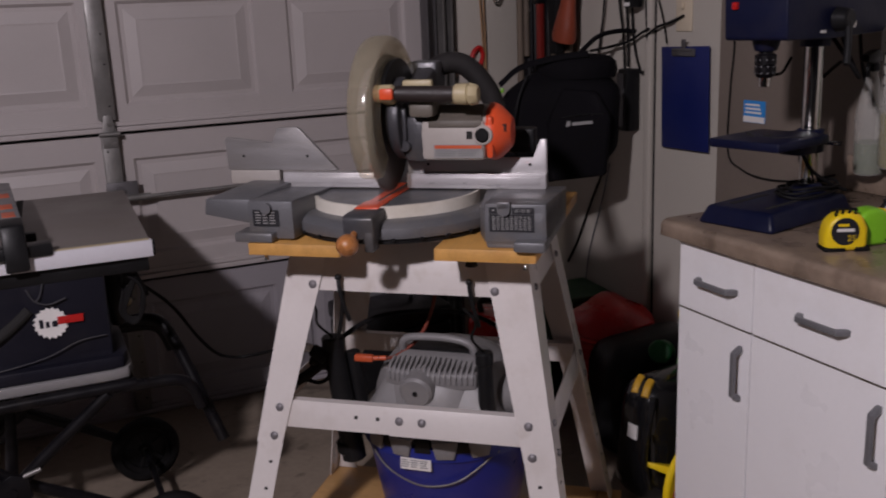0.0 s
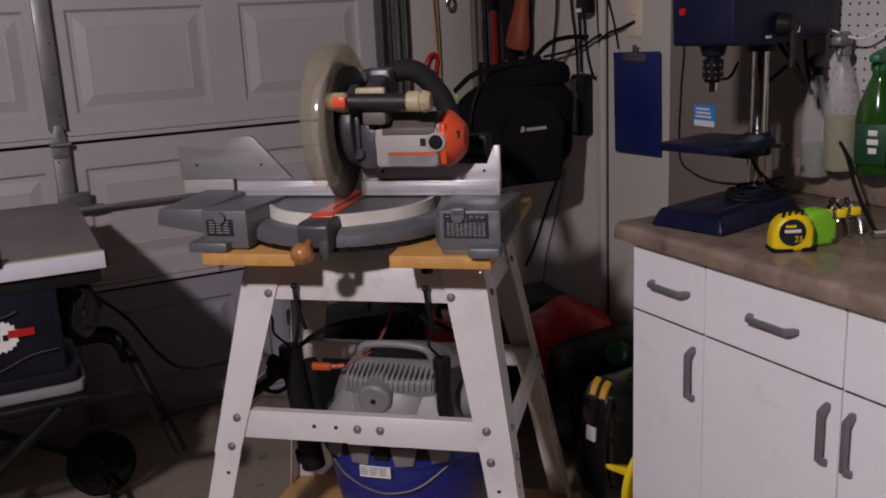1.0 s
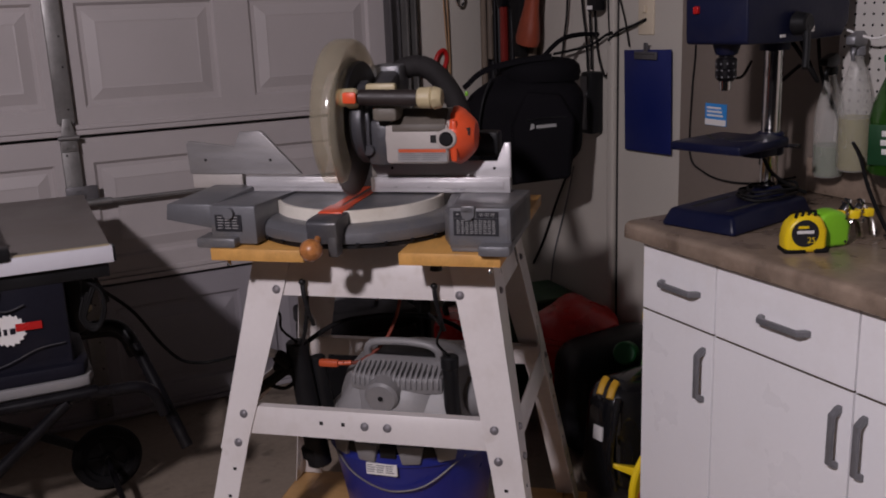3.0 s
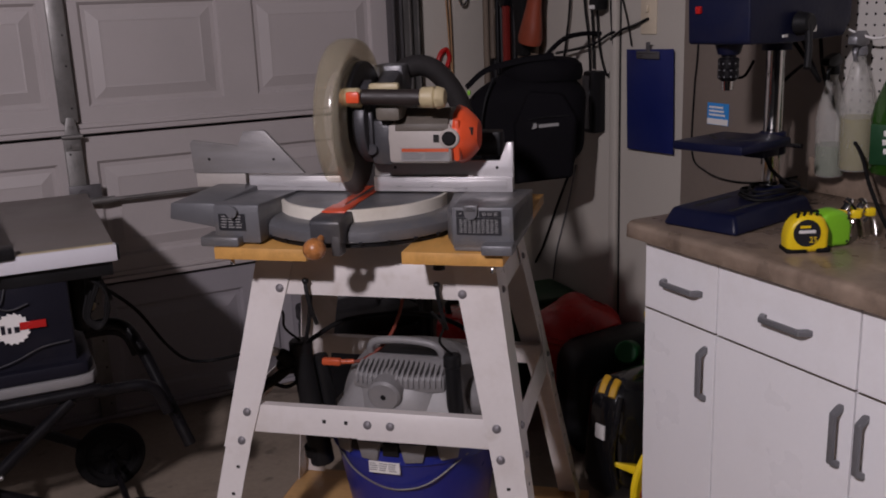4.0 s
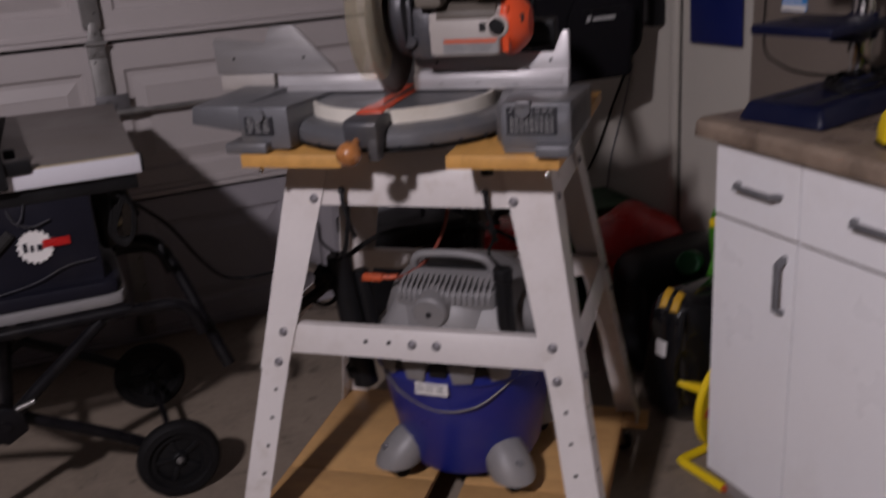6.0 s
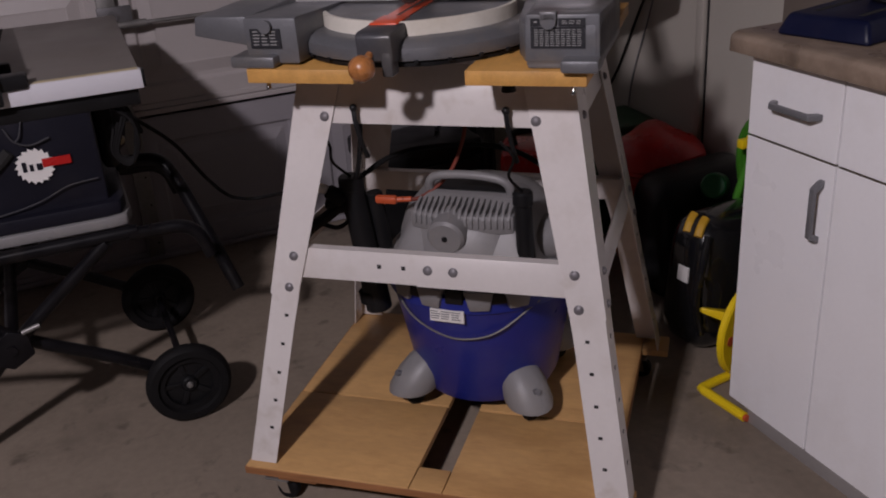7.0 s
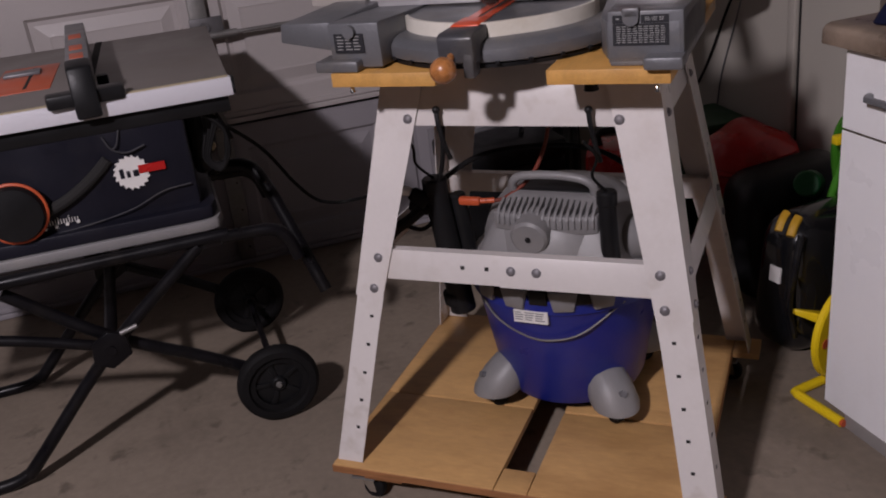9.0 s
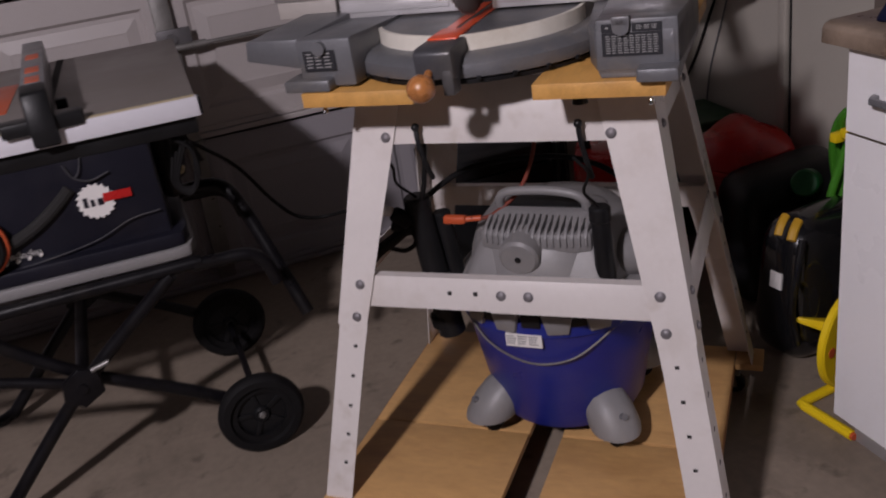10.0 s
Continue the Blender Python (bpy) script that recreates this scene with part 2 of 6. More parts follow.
def bevelled(bm, verts, w, seg=2):
    if w <= 0:
        return
    vs = set(verts)
    bm.normal_update()
    es = [e for e in bm.edges if e.verts[0] in vs and e.verts[1] in vs and len(e.link_faces) == 2 and e.calc_face_angle(0) > 0.5]
    bmesh.ops.bevel(bm, geom=es, offset=w, segments=seg, profile=0.5, affect="EDGES", clamp_overlap=True)


def box(bm, x0, x1, y0, y1, z0, z1, bevel=0.0, m=None, seg=2):
    vs = [bm.verts.new((x, y, z)) for x in (x0, x1) for y in (y0, y1) for z in (z0, z1)]
    for f in ((0, 1, 3, 2), (4, 6, 7, 5), (0, 4, 5, 1), (2, 3, 7, 6), (0, 2, 6, 4), (1, 5, 7, 3)):
        bm.faces.new([vs[i] for i in f])
    if m:
        bmesh.ops.transform(bm, matrix=m, verts=vs)
    bevelled(bm, vs, bevel, seg)
    return bm


def prism(bm, pts, axis, lo, hi, bevel=0.0, m=None, seg=2):
    """A polygon drawn in the plane across the axis and drawn out from lo to hi along it."""
    def at(p, h):
        return {"x": (h, p[0], p[1]), "y": (p[0], h, p[1]), "z": (p[0], p[1], h)}[axis]
    a = [bm.verts.new(at(p, lo)) for p in pts]
    b = [bm.verts.new(at(p, hi)) for p in pts]
    bm.faces.new(a)
    bm.faces.new(b[::-1])
    for i in range(len(pts)):
        j = (i + 1) % len(pts)
        bm.faces.new((a[i], b[i], b[j], a[j]))
    if m:
        bmesh.ops.transform(bm, matrix=m, verts=a + b)
    bevelled(bm, a + b, bevel, seg)
    return bm


def hull8(bm, bottom, top, bevel=0.0, seg=2):
    """A solid between two polygons with the same number of corners."""
    a = [bm.verts.new(p) for p in bottom]
    b = [bm.verts.new(p) for p in top]
    bm.faces.new(a)
    bm.faces.new(b[::-1])
    for i in range(len(a)):
        j = (i + 1) % len(a)
        bm.faces.new((a[i], b[i], b[j], a[j]))
    bevelled(bm, a + b, bevel, seg)
    return bm


def lathe(bm, profile, seg=32, m=None):
    rings = []
    for r, z in profile:
        if r < 1e-6:
            rings.append([bm.verts.new((0, 0, z))])
        else:
            rings.append([bm.verts.new((r * math.cos(2 * math.pi * i / seg), r * math.sin(2 * math.pi * i / seg), z)) for i in range(seg)])
    made = [v for r in rings for v in r]
    for a, b in zip(rings, rings[1:]):
        for i in range(seg):
            j = (i + 1) % seg
            if len(a) == 1 and len(b) == 1:
                continue
            if len(a) == 1:
                bm.faces.new((a[0], b[i], b[j]))
            elif len(b) == 1:
                bm.faces.new((a[i], b[0], a[j]))
            else:
                bm.faces.new((a[i], b[i], b[j], a[j]))
    if m:
        bmesh.ops.transform(bm, matrix=m, verts=made)
    return bm


def aim(p, q):
    p, q = Vector(p), Vector(q)
    return Matrix.Translation(p) @ (q - p).to_track_quat("Z", "Y").to_matrix().to_4x4(), (q - p).length


def rod(bm, p, q, r, r2=None, seg=16, edge=0.0):
    m, n = aim(p, q)
    r2 = r if r2 is None else r2
    e = min(edge, n / 3, r * 0.9)
    prof = [(0, 0), (r - e, 0), (r, e), (r2, n - e), (r2 - e, n), (0, n)] if e else [(0, 0), (r, 0), (r2, n), (0, n)]
    return lathe(bm, prof, seg, m)


def ball(bm, c, r, seg=16, squash=(1, 1, 1)):
    prof = [(r * math.sin(math.pi * i / 10), -r * math.cos(math.pi * i / 10)) for i in range(11)]
    return lathe(bm, prof, seg, Matrix.Translation(c) @ Matrix.Diagonal((*squash, 1)))


def smooth_path(pts, n=8):
    pts = [Vector(p) for p in pts]
    ext = [pts[0] * 2 - pts[1]] + pts + [pts[-1] * 2 - pts[-2]]
    out = []
    for i in range(1, len(ext) - 2):
        a, b, c, d = ext[i - 1:i + 3]
        for k in range(n):
            t = k / n
            out.append(0.5 * (2 * b + (c - a) * t + (2 * a - 5 * b + 4 * c - d) * t * t + (3 * b - a - 3 * c + d) * t ** 3))
    return out + [pts[-1]]


def tube(bm, pts, r, seg=10, n=8, flat=1.0):
    """A round tube along a smooth path, its ends closed."""
    path = smooth_path(pts, n) if n > 1 else [Vector(p) for p in pts]
    rings, up = [], None
    for i, p in enumerate(path):
        d = (path[min(i + 1, len(path) - 1)] - path[max(i - 1, 0)]).normalized()
        if up is None:
            up = d.orthogonal().normalized()
        up = (up - d * up.dot(d)).normalized()
        side = d.cross(up)
        rings.append([bm.verts.new(p + r * (math.cos(2 * math.pi * k / seg) * up + flat * math.sin(2 * math.pi * k / seg) * side)) for k in range(seg)])
    for a, b in zip(rings, rings[1:]):
        for k in range(seg):
            j = (k + 1) % seg
            bm.faces.new((a[k], a[j], b[j], b[k]))
    bm.faces.new(rings[0][::-1])
    bm.faces.new(rings[-1])
    return bm


def bars(bm, x, z, w, h, rows, y, face="y", fill=0.8, dots=4):
    """Rows of small plain bars that stand in for print, proud of a face."""
    for i in range(rows):
        z1 = z - (i + 0.2) * h / rows
        z0 = z1 - 0.36 * h / rows
        step = w / dots
        for k in range(dots):
            x0 = x + k * step
            x1 = x0 + step * fill * (0.75 + 0.25 * ((i * 7 + k * 3) % 4) / 3)
            if face == "y":
                box(bm, x0, x1, y - 0.0006, y, z0, z1)
            else:
                box(bm, y - 0.0006, y, -x1, -x0, z0, z1)
    return bm

# ---- the room ----
DOOR_Y, WALL_X, SOUTH, WEST, CEILING = 3.457, 2.08, -3.6, -4.2, 2.74

fl = single("floor", box(BM(), WEST - 0.1, WALL_X + 0.1, SOUTH - 0.1, DOOR_Y + 0.6, -0.12, 0), CONCRETE, "stained grey-brown concrete garage floor", "floor", kind="structure")
single("ceiling", box(BM(), WEST - 0.1, WALL_X + 0.1, SOUTH - 0.1, DOOR_Y + 0.2, CEILING, CEILING + 0.1), DIM_SHELL, "unseen garage ceiling, near-black to cut bounced light", "ceiling", kind="structure")
single("wall_east", box(BM(), WALL_X, WALL_X + 0.1, SOUTH - 0.1, DOOR_Y + 0.2, 0, CEILING), WALL, "scuffed off-white painted garage wall", "wall", kind="structure")
# unseen west and south walls, coloured dark to keep fill light low
single("wall_west", box(BM(), WEST - 0.1, WEST, SOUTH, DOOR_Y + 0.1, 0, CEILING), DIM_SHELL, "unseen garage wall, near-black to cut bounced light", "wall", kind="structure")
single("wall_south", box(BM(), WEST - 0.1, WALL_X, SOUTH - 0.1, SOUTH, 0, CEILING), DIM_SHELL, "unseen rear garage wall, near-black to cut bounced light", "wall", kind="structure")
single("wall_north", box(BM(), 1.74, WALL_X, DOOR_Y - 0.03, DOOR_Y + 0.12, 0, CEILING, 0.004), WALL, "narrow painted wall beside the garage door", "wall", kind="structure")
single("wall_north_west", box(BM(), WEST, -3.252, DOOR_Y - 0.03, DOOR_Y + 0.12, 0, 2.178, 0.004), WALL, "painted wall at the far end of the garage door", "wall", kind="structure")
single("door_header", box(BM(), WEST, 1.74, DOOR_Y - 0.03, DOOR_Y + 0.12, 2.18, CEILING, 0.004), WALL, "painted lintel over the garage door", "wall", kind="structure")
single("wall_trim", box(BM(), WALL_X - 0.020, WALL_X, 2.595, 2.628, 0, CEILING, 0.004), WALL, "white vertical wall batten", "trim", kind="structure")
single("wall_seam", box(BM(), WALL_X - 0.004, WALL_X - 0.0005, 2.588, 2.5935, 0, CEILING), HOLE, "dark open seam beside the wall batten", "seam", kind="structure")
single("back_board", box(BM(), WALL_X - 0.012, WALL_X - 0.002, -0.2, 2.27, 0.20, 2.1, 0.002), TAUPE, "taupe board behind the workbench", "wall board", kind="structure")


def panel_section(x0, x1, z0, z1, cols):
    """One steel section of the door: a sheet with pressed panels, each a groove round a raised field."""
    bm = BM()
    y, back = DOOR_Y, DOOR_Y + 0.04
    zs = (z0, z0 + 0.088, z1 - 0.085, z1)
    xs = [x0]
    for a, b in cols:
        xs += [a, b]
    xs.append(x1)

    def quad(a, b, c, d):
        bm.faces.new([bm.verts.new(p) for p in (a, b, c, d)])
    for i in range(len(xs) - 1):
        for k in range(3):
            xa, xb, za, zb = xs[i], xs[i + 1], zs[k], zs[k + 1]
            if k == 1 and i % 2 == 1:
                loops = []
                for ins, dep in ((0, 0), (0.010, 0.011), (0.024, 0.011), (0.062, 0.0), (0.067, 0.001)):
                    loops.append([(xa + ins, y + dep, za + ins), (xb - ins, y + dep, za + ins), (xb - ins, y + dep, zb - ins), (xa + ins, y + dep, zb - ins)])
                for la, lb in zip(loops, loops[1:]):
                    for e in range(4):
                        quad(la[e], la[(e + 1) % 4], lb[(e + 1) % 4], lb[e])
                quad(*loops[-1])
            else:
                quad((xa, y, za), (xb, y, za), (xb, y, zb), (xa, y, zb))
    bmesh.ops.remove_doubles(bm, verts=bm.verts, dist=1e-5)
    # edges, back
    box(bm, x0, x1, y + 0.0125, back, z0, z1)
    box(bm, x0, x1, y, y + 0.0125, z0 - 0.0002, z0 + 0.0)
    # rolled lips along the joint
    box(bm, x0, x1, y - 0.018, y + 0.004, z0 - 0.001, z0 + 0.016, 0.003)
    box(bm, x0, x1, y - 0.008, y + 0.004, z0 + 0.0175, z0 + 0.034, 0.002)
    return bm


gdoor = thing("garage_door", "white steel sectional garage door with pressed panels, closed", "garage door", kind="structure")
COLS = []
for k in range(-6, 3):
    a = 0.500 + k * 0.590
    COLS.append((a, a + 0.465))
COLS = [c for c in COLS if c[0] > -3.2 and c[1] < 1.72]
for k in range(4):
    z0 = -0.016 + k * 0.5335
    # the bottom section is greyer and darker than the three above
    part("door_section", panel_section(-3.25, 1.76, max(0.004, z0), z0 + 0.5195, COLS), DOOR_PAINT if k else DOOR_GREY, gdoor, "" if k else "greyer bottom section", smooth=False)
for k in range(-5, 2):
    xs = 0.428 + k * 0.590 * 2
    if xs < -3 or xs > 1.6:
        continue
    bm = BM()
    for j in range(4):
        z0 = 0.014 + j * 0.5335
        box(bm, xs - 0.028, xs + 0.028, DOOR_Y - 0.032, DOOR_Y - 0.004, z0 + 0.012, z0 + 0.487, 0.004)
    strap = part("strap", bm, GALV, gdoor, "galvanised steel stile strap")
    bm = BM()
    for j in range(4):
        for dz in (0.06, 0.2, 0.3, 0.44):
            rod(bm, (xs + 0.012 * (-1) ** j, DOOR_Y - 0.033, 0.014 + j * 0.5335 + dz), (xs + 0.012 * (-1) ** j, DOOR_Y - 0.029, 0.014 + j * 0.5335 + dz), 0.0035, seg=8)
    part("rivet", bm, HOLE, strap)
    for j in (1, 2, 3):
        z = j * 0.5335 - 0.016
        bm = BM()
        prism(bm, [(xs - 0.026, z - 0.05), (xs + 0.026, z - 0.05), (xs + 0.026, z - 0.008), (xs + 0.012, z + 0.06), (xs - 0.012, z + 0.06), (xs - 0.026, z - 0.008)], "y", DOOR_Y - 0.038, DOOR_Y - 0.033, 0.001)
        rod(bm, (xs - 0.034, DOOR_Y - 0.040, z - 0.004), (xs + 0.034, DOOR_Y - 0.040, z - 0.004), 0.008)
        for px, pz in ((-0.014, -0.035), (0.014, -0.035), (0, 0.03)):
            rod(bm, (xs + px, DOOR_Y - 0.044, z + pz), (xs + px, DOOR_Y - 0.036, z + pz), 0.006, seg=8)
        part("hinge", bm, GALV, gdoor)
# slide lock: plate and bar across the second section
bm = BM()
box(bm, 0.395, 0.500, DOOR_Y - 0.042, DOOR_Y - 0.034, 0.815, 0.88, 0.003)
rod(bm, (0.44, DOOR_Y - 0.05, 0.85), (0.44, DOOR_Y - 0.03, 0.85), 0.016)
part("lock_plate", bm, DARK_TRACK, gdoor)
bm = BM()
rod(bm, (0.46, DOOR_Y - 0.045, 0.822), (1.62, DOOR_Y - 0.045, 0.822), 0.007)
rod(bm, (0.44, DOOR_Y - 0.045, 0.822), (0.54, DOOR_Y - 0.045, 0.822), 0.012)
part("lock_bar", bm, GALV, gdoor)
part("bottom_seal", box(BM(), -3.25, 1.76, DOOR_Y + 0.0, DOOR_Y + 0.04, 0.0005, 0.0035), BLACK_R, gdoor)
single("outside_wall", box(BM(), WEST - 0.1, 1.9, DOOR_Y + 0.2, DOOR_Y + 0.25, 0, 2.6), WALL, "plain surface closing the door opening outside", "wall", kind="structure")

# vertical door track by the corner
track = thing("door_track", "dark steel vertical garage door track and angle bracket", "door track", kind="structure")
bm = BM()
box(bm, 1.600, 1.665, DOOR_Y - 0.050, DOOR_Y - 0.044, 0.02, 2.2, 0.001)
box(bm, 1.600, 1.606, DOOR_Y - 0.110, DOOR_Y - 0.050, 0.02, 2.2, 0.001)
part("angle", bm, DARK_TRACK, track)
bm = BM()
prism(bm, [(1.676, DOOR_Y - 0.085), (1.682, DOOR_Y - 0.085), (1.682, DOOR_Y - 0.042), (1.712, DOOR_Y - 0.042), (1.712, DOOR_Y - 0.085), (1.718, DOOR_Y - 0.085), (1.718, DOOR_Y - 0.036), (1.676, DOOR_Y - 0.036)], "z", 0.02, 2.2)
part("channel", bm, GALV, track)
bm = BM()
box(bm, 1.724, 1.735, DOOR_Y - 0.06, DOOR_Y - 0.03, 0.0, 2.2, 0.002)
part("jamb_seal", bm, BLACK_R, track)

# ceiling lamp
lamp = thing("ceiling_lamp", "bare square ceiling light of the garage", "ceiling light", pose(LAMP[0], LAMP[1], CEILING))
part("fixture", box(BM(), -0.17, 0.17, -0.17, 0.17, -0.045, -0.001, 0.006), WHITE_LAM, lamp)
part("stem", rod(BM(), (0, 0, -0.09), (0, 0, -0.045), 0.02), WHITE_LAM, lamp)

# ---- base cabinets along the east wall ----
def pull(length, parent, m):
    """A flat grey cabinet pull with two canted feet, along local x, standing out along -y."""
    bm = BM()
    h = length / 2
    prism(bm, [(-h - 0.006, -0.0005), (-h + 0.008, -0.0005), (-h + 0.016, -0.017), (h - 0.016, -0.017), (h - 0.008, -0.0005), (h + 0.006, -0.0005),
               (h + 0.003, -0.010), (h - 0.008, -0.026), (-h + 0.008, -0.026), (-h - 0.003, -0.010)], "z", -0.0062, 0.0062, 0.0022)
    bmesh.ops.transform(bm, matrix=m, verts=bm.verts)
    return part("handle", bm, PULL, parent, "grey bar pull with canted feet")


FRONT, BACK_X = 1.487, WALL_X - 0.002
TO_EAST = pose(0, 0, 0, 0, 0, -90)


def cabinet(y0, y1, hinge_low, label):
    c = thing("base_cabinet", label, "cabinet", pose(FRONT, y0, 0), "base cabinets under the worktop")
    w = y1 - y0
    bm = BM()
    box(bm, 0.019, BACK_X - FRONT - 0.001, 0.001, w - 0.001, 0.09, 0.8845, 0.001)
    box(bm, 0.068, BACK_X - FRONT - 0.001, 0.001, w - 0.001, 0.0, 0.0895)
    part("body", bm, WHITE_LAM, c)
    # dark sheet behind the fronts, so the gaps read as shaded
    part("gap_strip", box(BM(), 0.0183, 0.0189, 0.001, w - 0.001, 0.092, 0.884), GAP_SHADE, c)
    dr = part("drawer_front", box(BM(), 0, 0.018, 0.0022, w - 0.0022, 0.7240, 0.882, 0.0008, seg=1), WHITE_LAM, c)
    pull(0.118, dr, Matrix.Translation((0, w / 2 - 0.012, 0.802)) @ TO_EAST)
    do = part("door", box(BM(), 0, 0.018, 0.0022, w - 0.0022, 0.095, 0.7195, 0.0008, seg=1), WHITE_LAM, c)
    # thin strip on the door's top edge: painted shade of the drawer gap
    part("edge_band", box(BM(), 0.0008, 0.0172, 0.0032, w - 0.0032, 0.7196, 0.7202), GAP_SHADE, do, "dark strip painting the shade under the drawer")
    hy = 0.028 if hinge_low else w - 0.028
    pull(0.116, do, Matrix.Translation((0, hy, 0.624)) @ TO_EAST @ pose(0, 0, 0, 0, 90, 0))
    return c


cabinet(1.475, 1.714, True, "narrow white melamine base cabinet with drawer over door")
cabinet(1.116, 1.475, True, "white melamine base cabinet with drawer over door")
cabinet(0.757, 1.116, False, "white melamine base cabinet, its door hinged the other way")
for k in range(3):
    cabinet(0.398 - 0.359 * k, 0.757 - 0.359 * k, k % 2 == 0, "white melamine base cabinet with drawer over door")
single("toe_kick", box(BM(), 1.548, 1.554, -0.32, 1.714, 0.0005, 0.07, 0.001), mat("kick_vinyl", (0.33, 0.31, 0.3), 0.6), "grey vinyl toe kick under the cabinets", "toe kick", kind="structure")
CT = 0.925
wt = thing("worktop", "brown mottled laminate worktop with rounded front edge", "worktop", kind="")
bm = BM()
prism(bm, [(1.464, 0.8850), (WALL_X - 0.014, 0.8850), (WALL_X - 0.014, CT), (1.482, CT), (1.471, CT - 0.004), (1.465, CT - 0.012)], "y", -0.32, 1.758, 0.003)
part("top", bm, COUNTER, wt)
part("upstand", box(BM(), WALL_X - 0.034, WALL_X - 0.0145, -0.32, 1.758, CT + 0.0005, CT + 0.09, 0.003), COUNTER, wt)

# ---- saw stand in the middle; its own axes: a across the front, b to the back ----
STAND = pose(0, 0, 0, 0, 0, -40.3) @ Matrix.Translation((-0.553, 2.165, 0))
PLAT = 0.100


def edge_a(z):
    return 0.409 - 0.172 * (z - 0.105)


def edge_b(z, sy=-1):
    """How far the front (-1) or rear (1) legs stand from the middle at a height."""
    return 0.357 - 0.243 * (z - 0.105) if sy < 0 else 0.322 - 0.165 * (z - 0.105)


def leg_w(z):
    return 0.062 + 0.062 * max(0.0, z - 0.45)


stand = thing("saw_stand", "white enamelled steel saw stand with splayed angle legs", "tool stand", STAND)
for sx in (-1, 1):
    for sy in (-1, 1):
        for name, z0, z1, inset in (("leg", 0.470, 0.924, 0.0), ("leg_extension", PLAT + 0.0015, 0.56, 0.0026)):
            bm = BM()
            T = 0.0025
            n = 6
            for side in (0, 1):
                for k in range(n):
                    za, zb = z0 + (z1 - z0) * k / n, z0 + (z1 - z0) * (k + 1) / n
                    loops = []
                    for z in (za, zb):
                        A, B, w = edge_a(z) - inset, edge_b(z, sy) - inset, leg_w(z) - inset + (0.006 if sx > sy else 0.0)
                        if side == 0:
                            q = [(A, B), (A - w, B), (A - w, B - T), (A - T, B - T)]
                        else:
                            q = [(A, B), (A - T, B - T), (A - T, B - w), (A, B - w)]
                        loops.append([(sx * x, sy * y, z) for x, y in q])
                    hull8(bm, *loops)
            bmesh.ops.remove_doubles(bm, verts=bm.verts, dist=1e-5)
            leg = part(name, bm, STAND_PAINT, stand)
            if name == "leg_extension":
                for z in (0.425, 0.364, 0.302, 0.241, 0.180):
                    bm = BM()
                    A, B = edge_a(z) - 0.042, edge_b(z, sy) - inset
                    box(bm, sx * A - 0.004, sx * A + 0.004, sy * B - 0.0006, sy * B + 0.0006, z - 0.004, z + 0.004)
                    part("bolt_hole", bm, HOLE, leg)
                    bm = BM()
                    A2, B2 = edge_a(z) - inset, edge_b(z, sy) - 0.034
                    box(bm, sx * A2 - 0.0006, sx * A2 + 0.0006, sy * B2 - 0.004, sy * B2 + 0.004, z - 0.004, z + 0.004)
                    part("bolt_hole", bm, HOLE, leg)
# aprons and rails: front/back then sides
for sy in (-1, 1):
    def face_strip(z0, z1, ins, thick):
        bm = BM()
        lo, hi = edge_a(z0) - 0.012, edge_a(z1) - 0.012
        b0, b1 = edge_b(z0, sy) - ins, edge_b(z1, sy) - ins
        hull8(bm, [(-lo, sy * b0, z0), (lo, sy * b0, z0), (lo, sy * (b0 - thick), z0), (-lo, sy * (b0 - thick), z0)],
              [(-hi, sy * b1, z1), (hi, sy * b1, z1), (hi, sy * (b1 - thick), z1), (-hi, sy * (b1 - thick), z1)], 0.0008)
        return bm
    part("apron", face_strip(0.812, 0.923, 0.0055, 0.0025), STAND_PAINT, stand)
    rail = part("rail", face_strip(0.506, 0.566, 0.0055, 0.0025), STAND_PAINT, stand)
    bm = BM()
    b = edge_b(0.566, sy) - 0.0055
    hull8(bm, [(-edge_a(0.566) + 0.02, sy * b, 0.5635), (edge_a(0.566) - 0.02, sy * b, 0.5635), (edge_a(0.566) - 0.02, sy * (b - 0.02), 0.5635), (-edge_a(0.566) + 0.02, sy * (b - 0.02), 0.5635)],
          [(-edge_a(0.566) + 0.02, sy * b, 0.5662), (edge_a(0.566) - 0.02, sy * b, 0.5662), (edge_a(0.566) - 0.02, sy * (b - 0.02), 0.5662), (-edge_a(0.566) + 0.02, sy * (b - 0.02), 0.5662)])
    lap = face_strip(0.505, 0.567, 0.0027, 0.0022)
    bmesh.ops.bisect_plane(lap, geom=lap.verts[:] + lap.edges[:] + lap.faces[:], plane_co=(-0.027, 0, 0), plane_no=(1, 0, 0), clear_inner=True)
    part("rail_overlap", lap, STAND_PAINT, stand)
    part("rail_flange", bm, STAND_PAINT, stand)
    for a in (-0.107, -0.056):
        bm = BM()
        bb = edge_b(0.538, sy) - 0.0055
        box(bm, a - 0.004, a + 0.004, sy * bb - 0.001, sy * bb + 0.001, 0.534, 0.542)
        part("bolt_hole", bm, HOLE, rail)
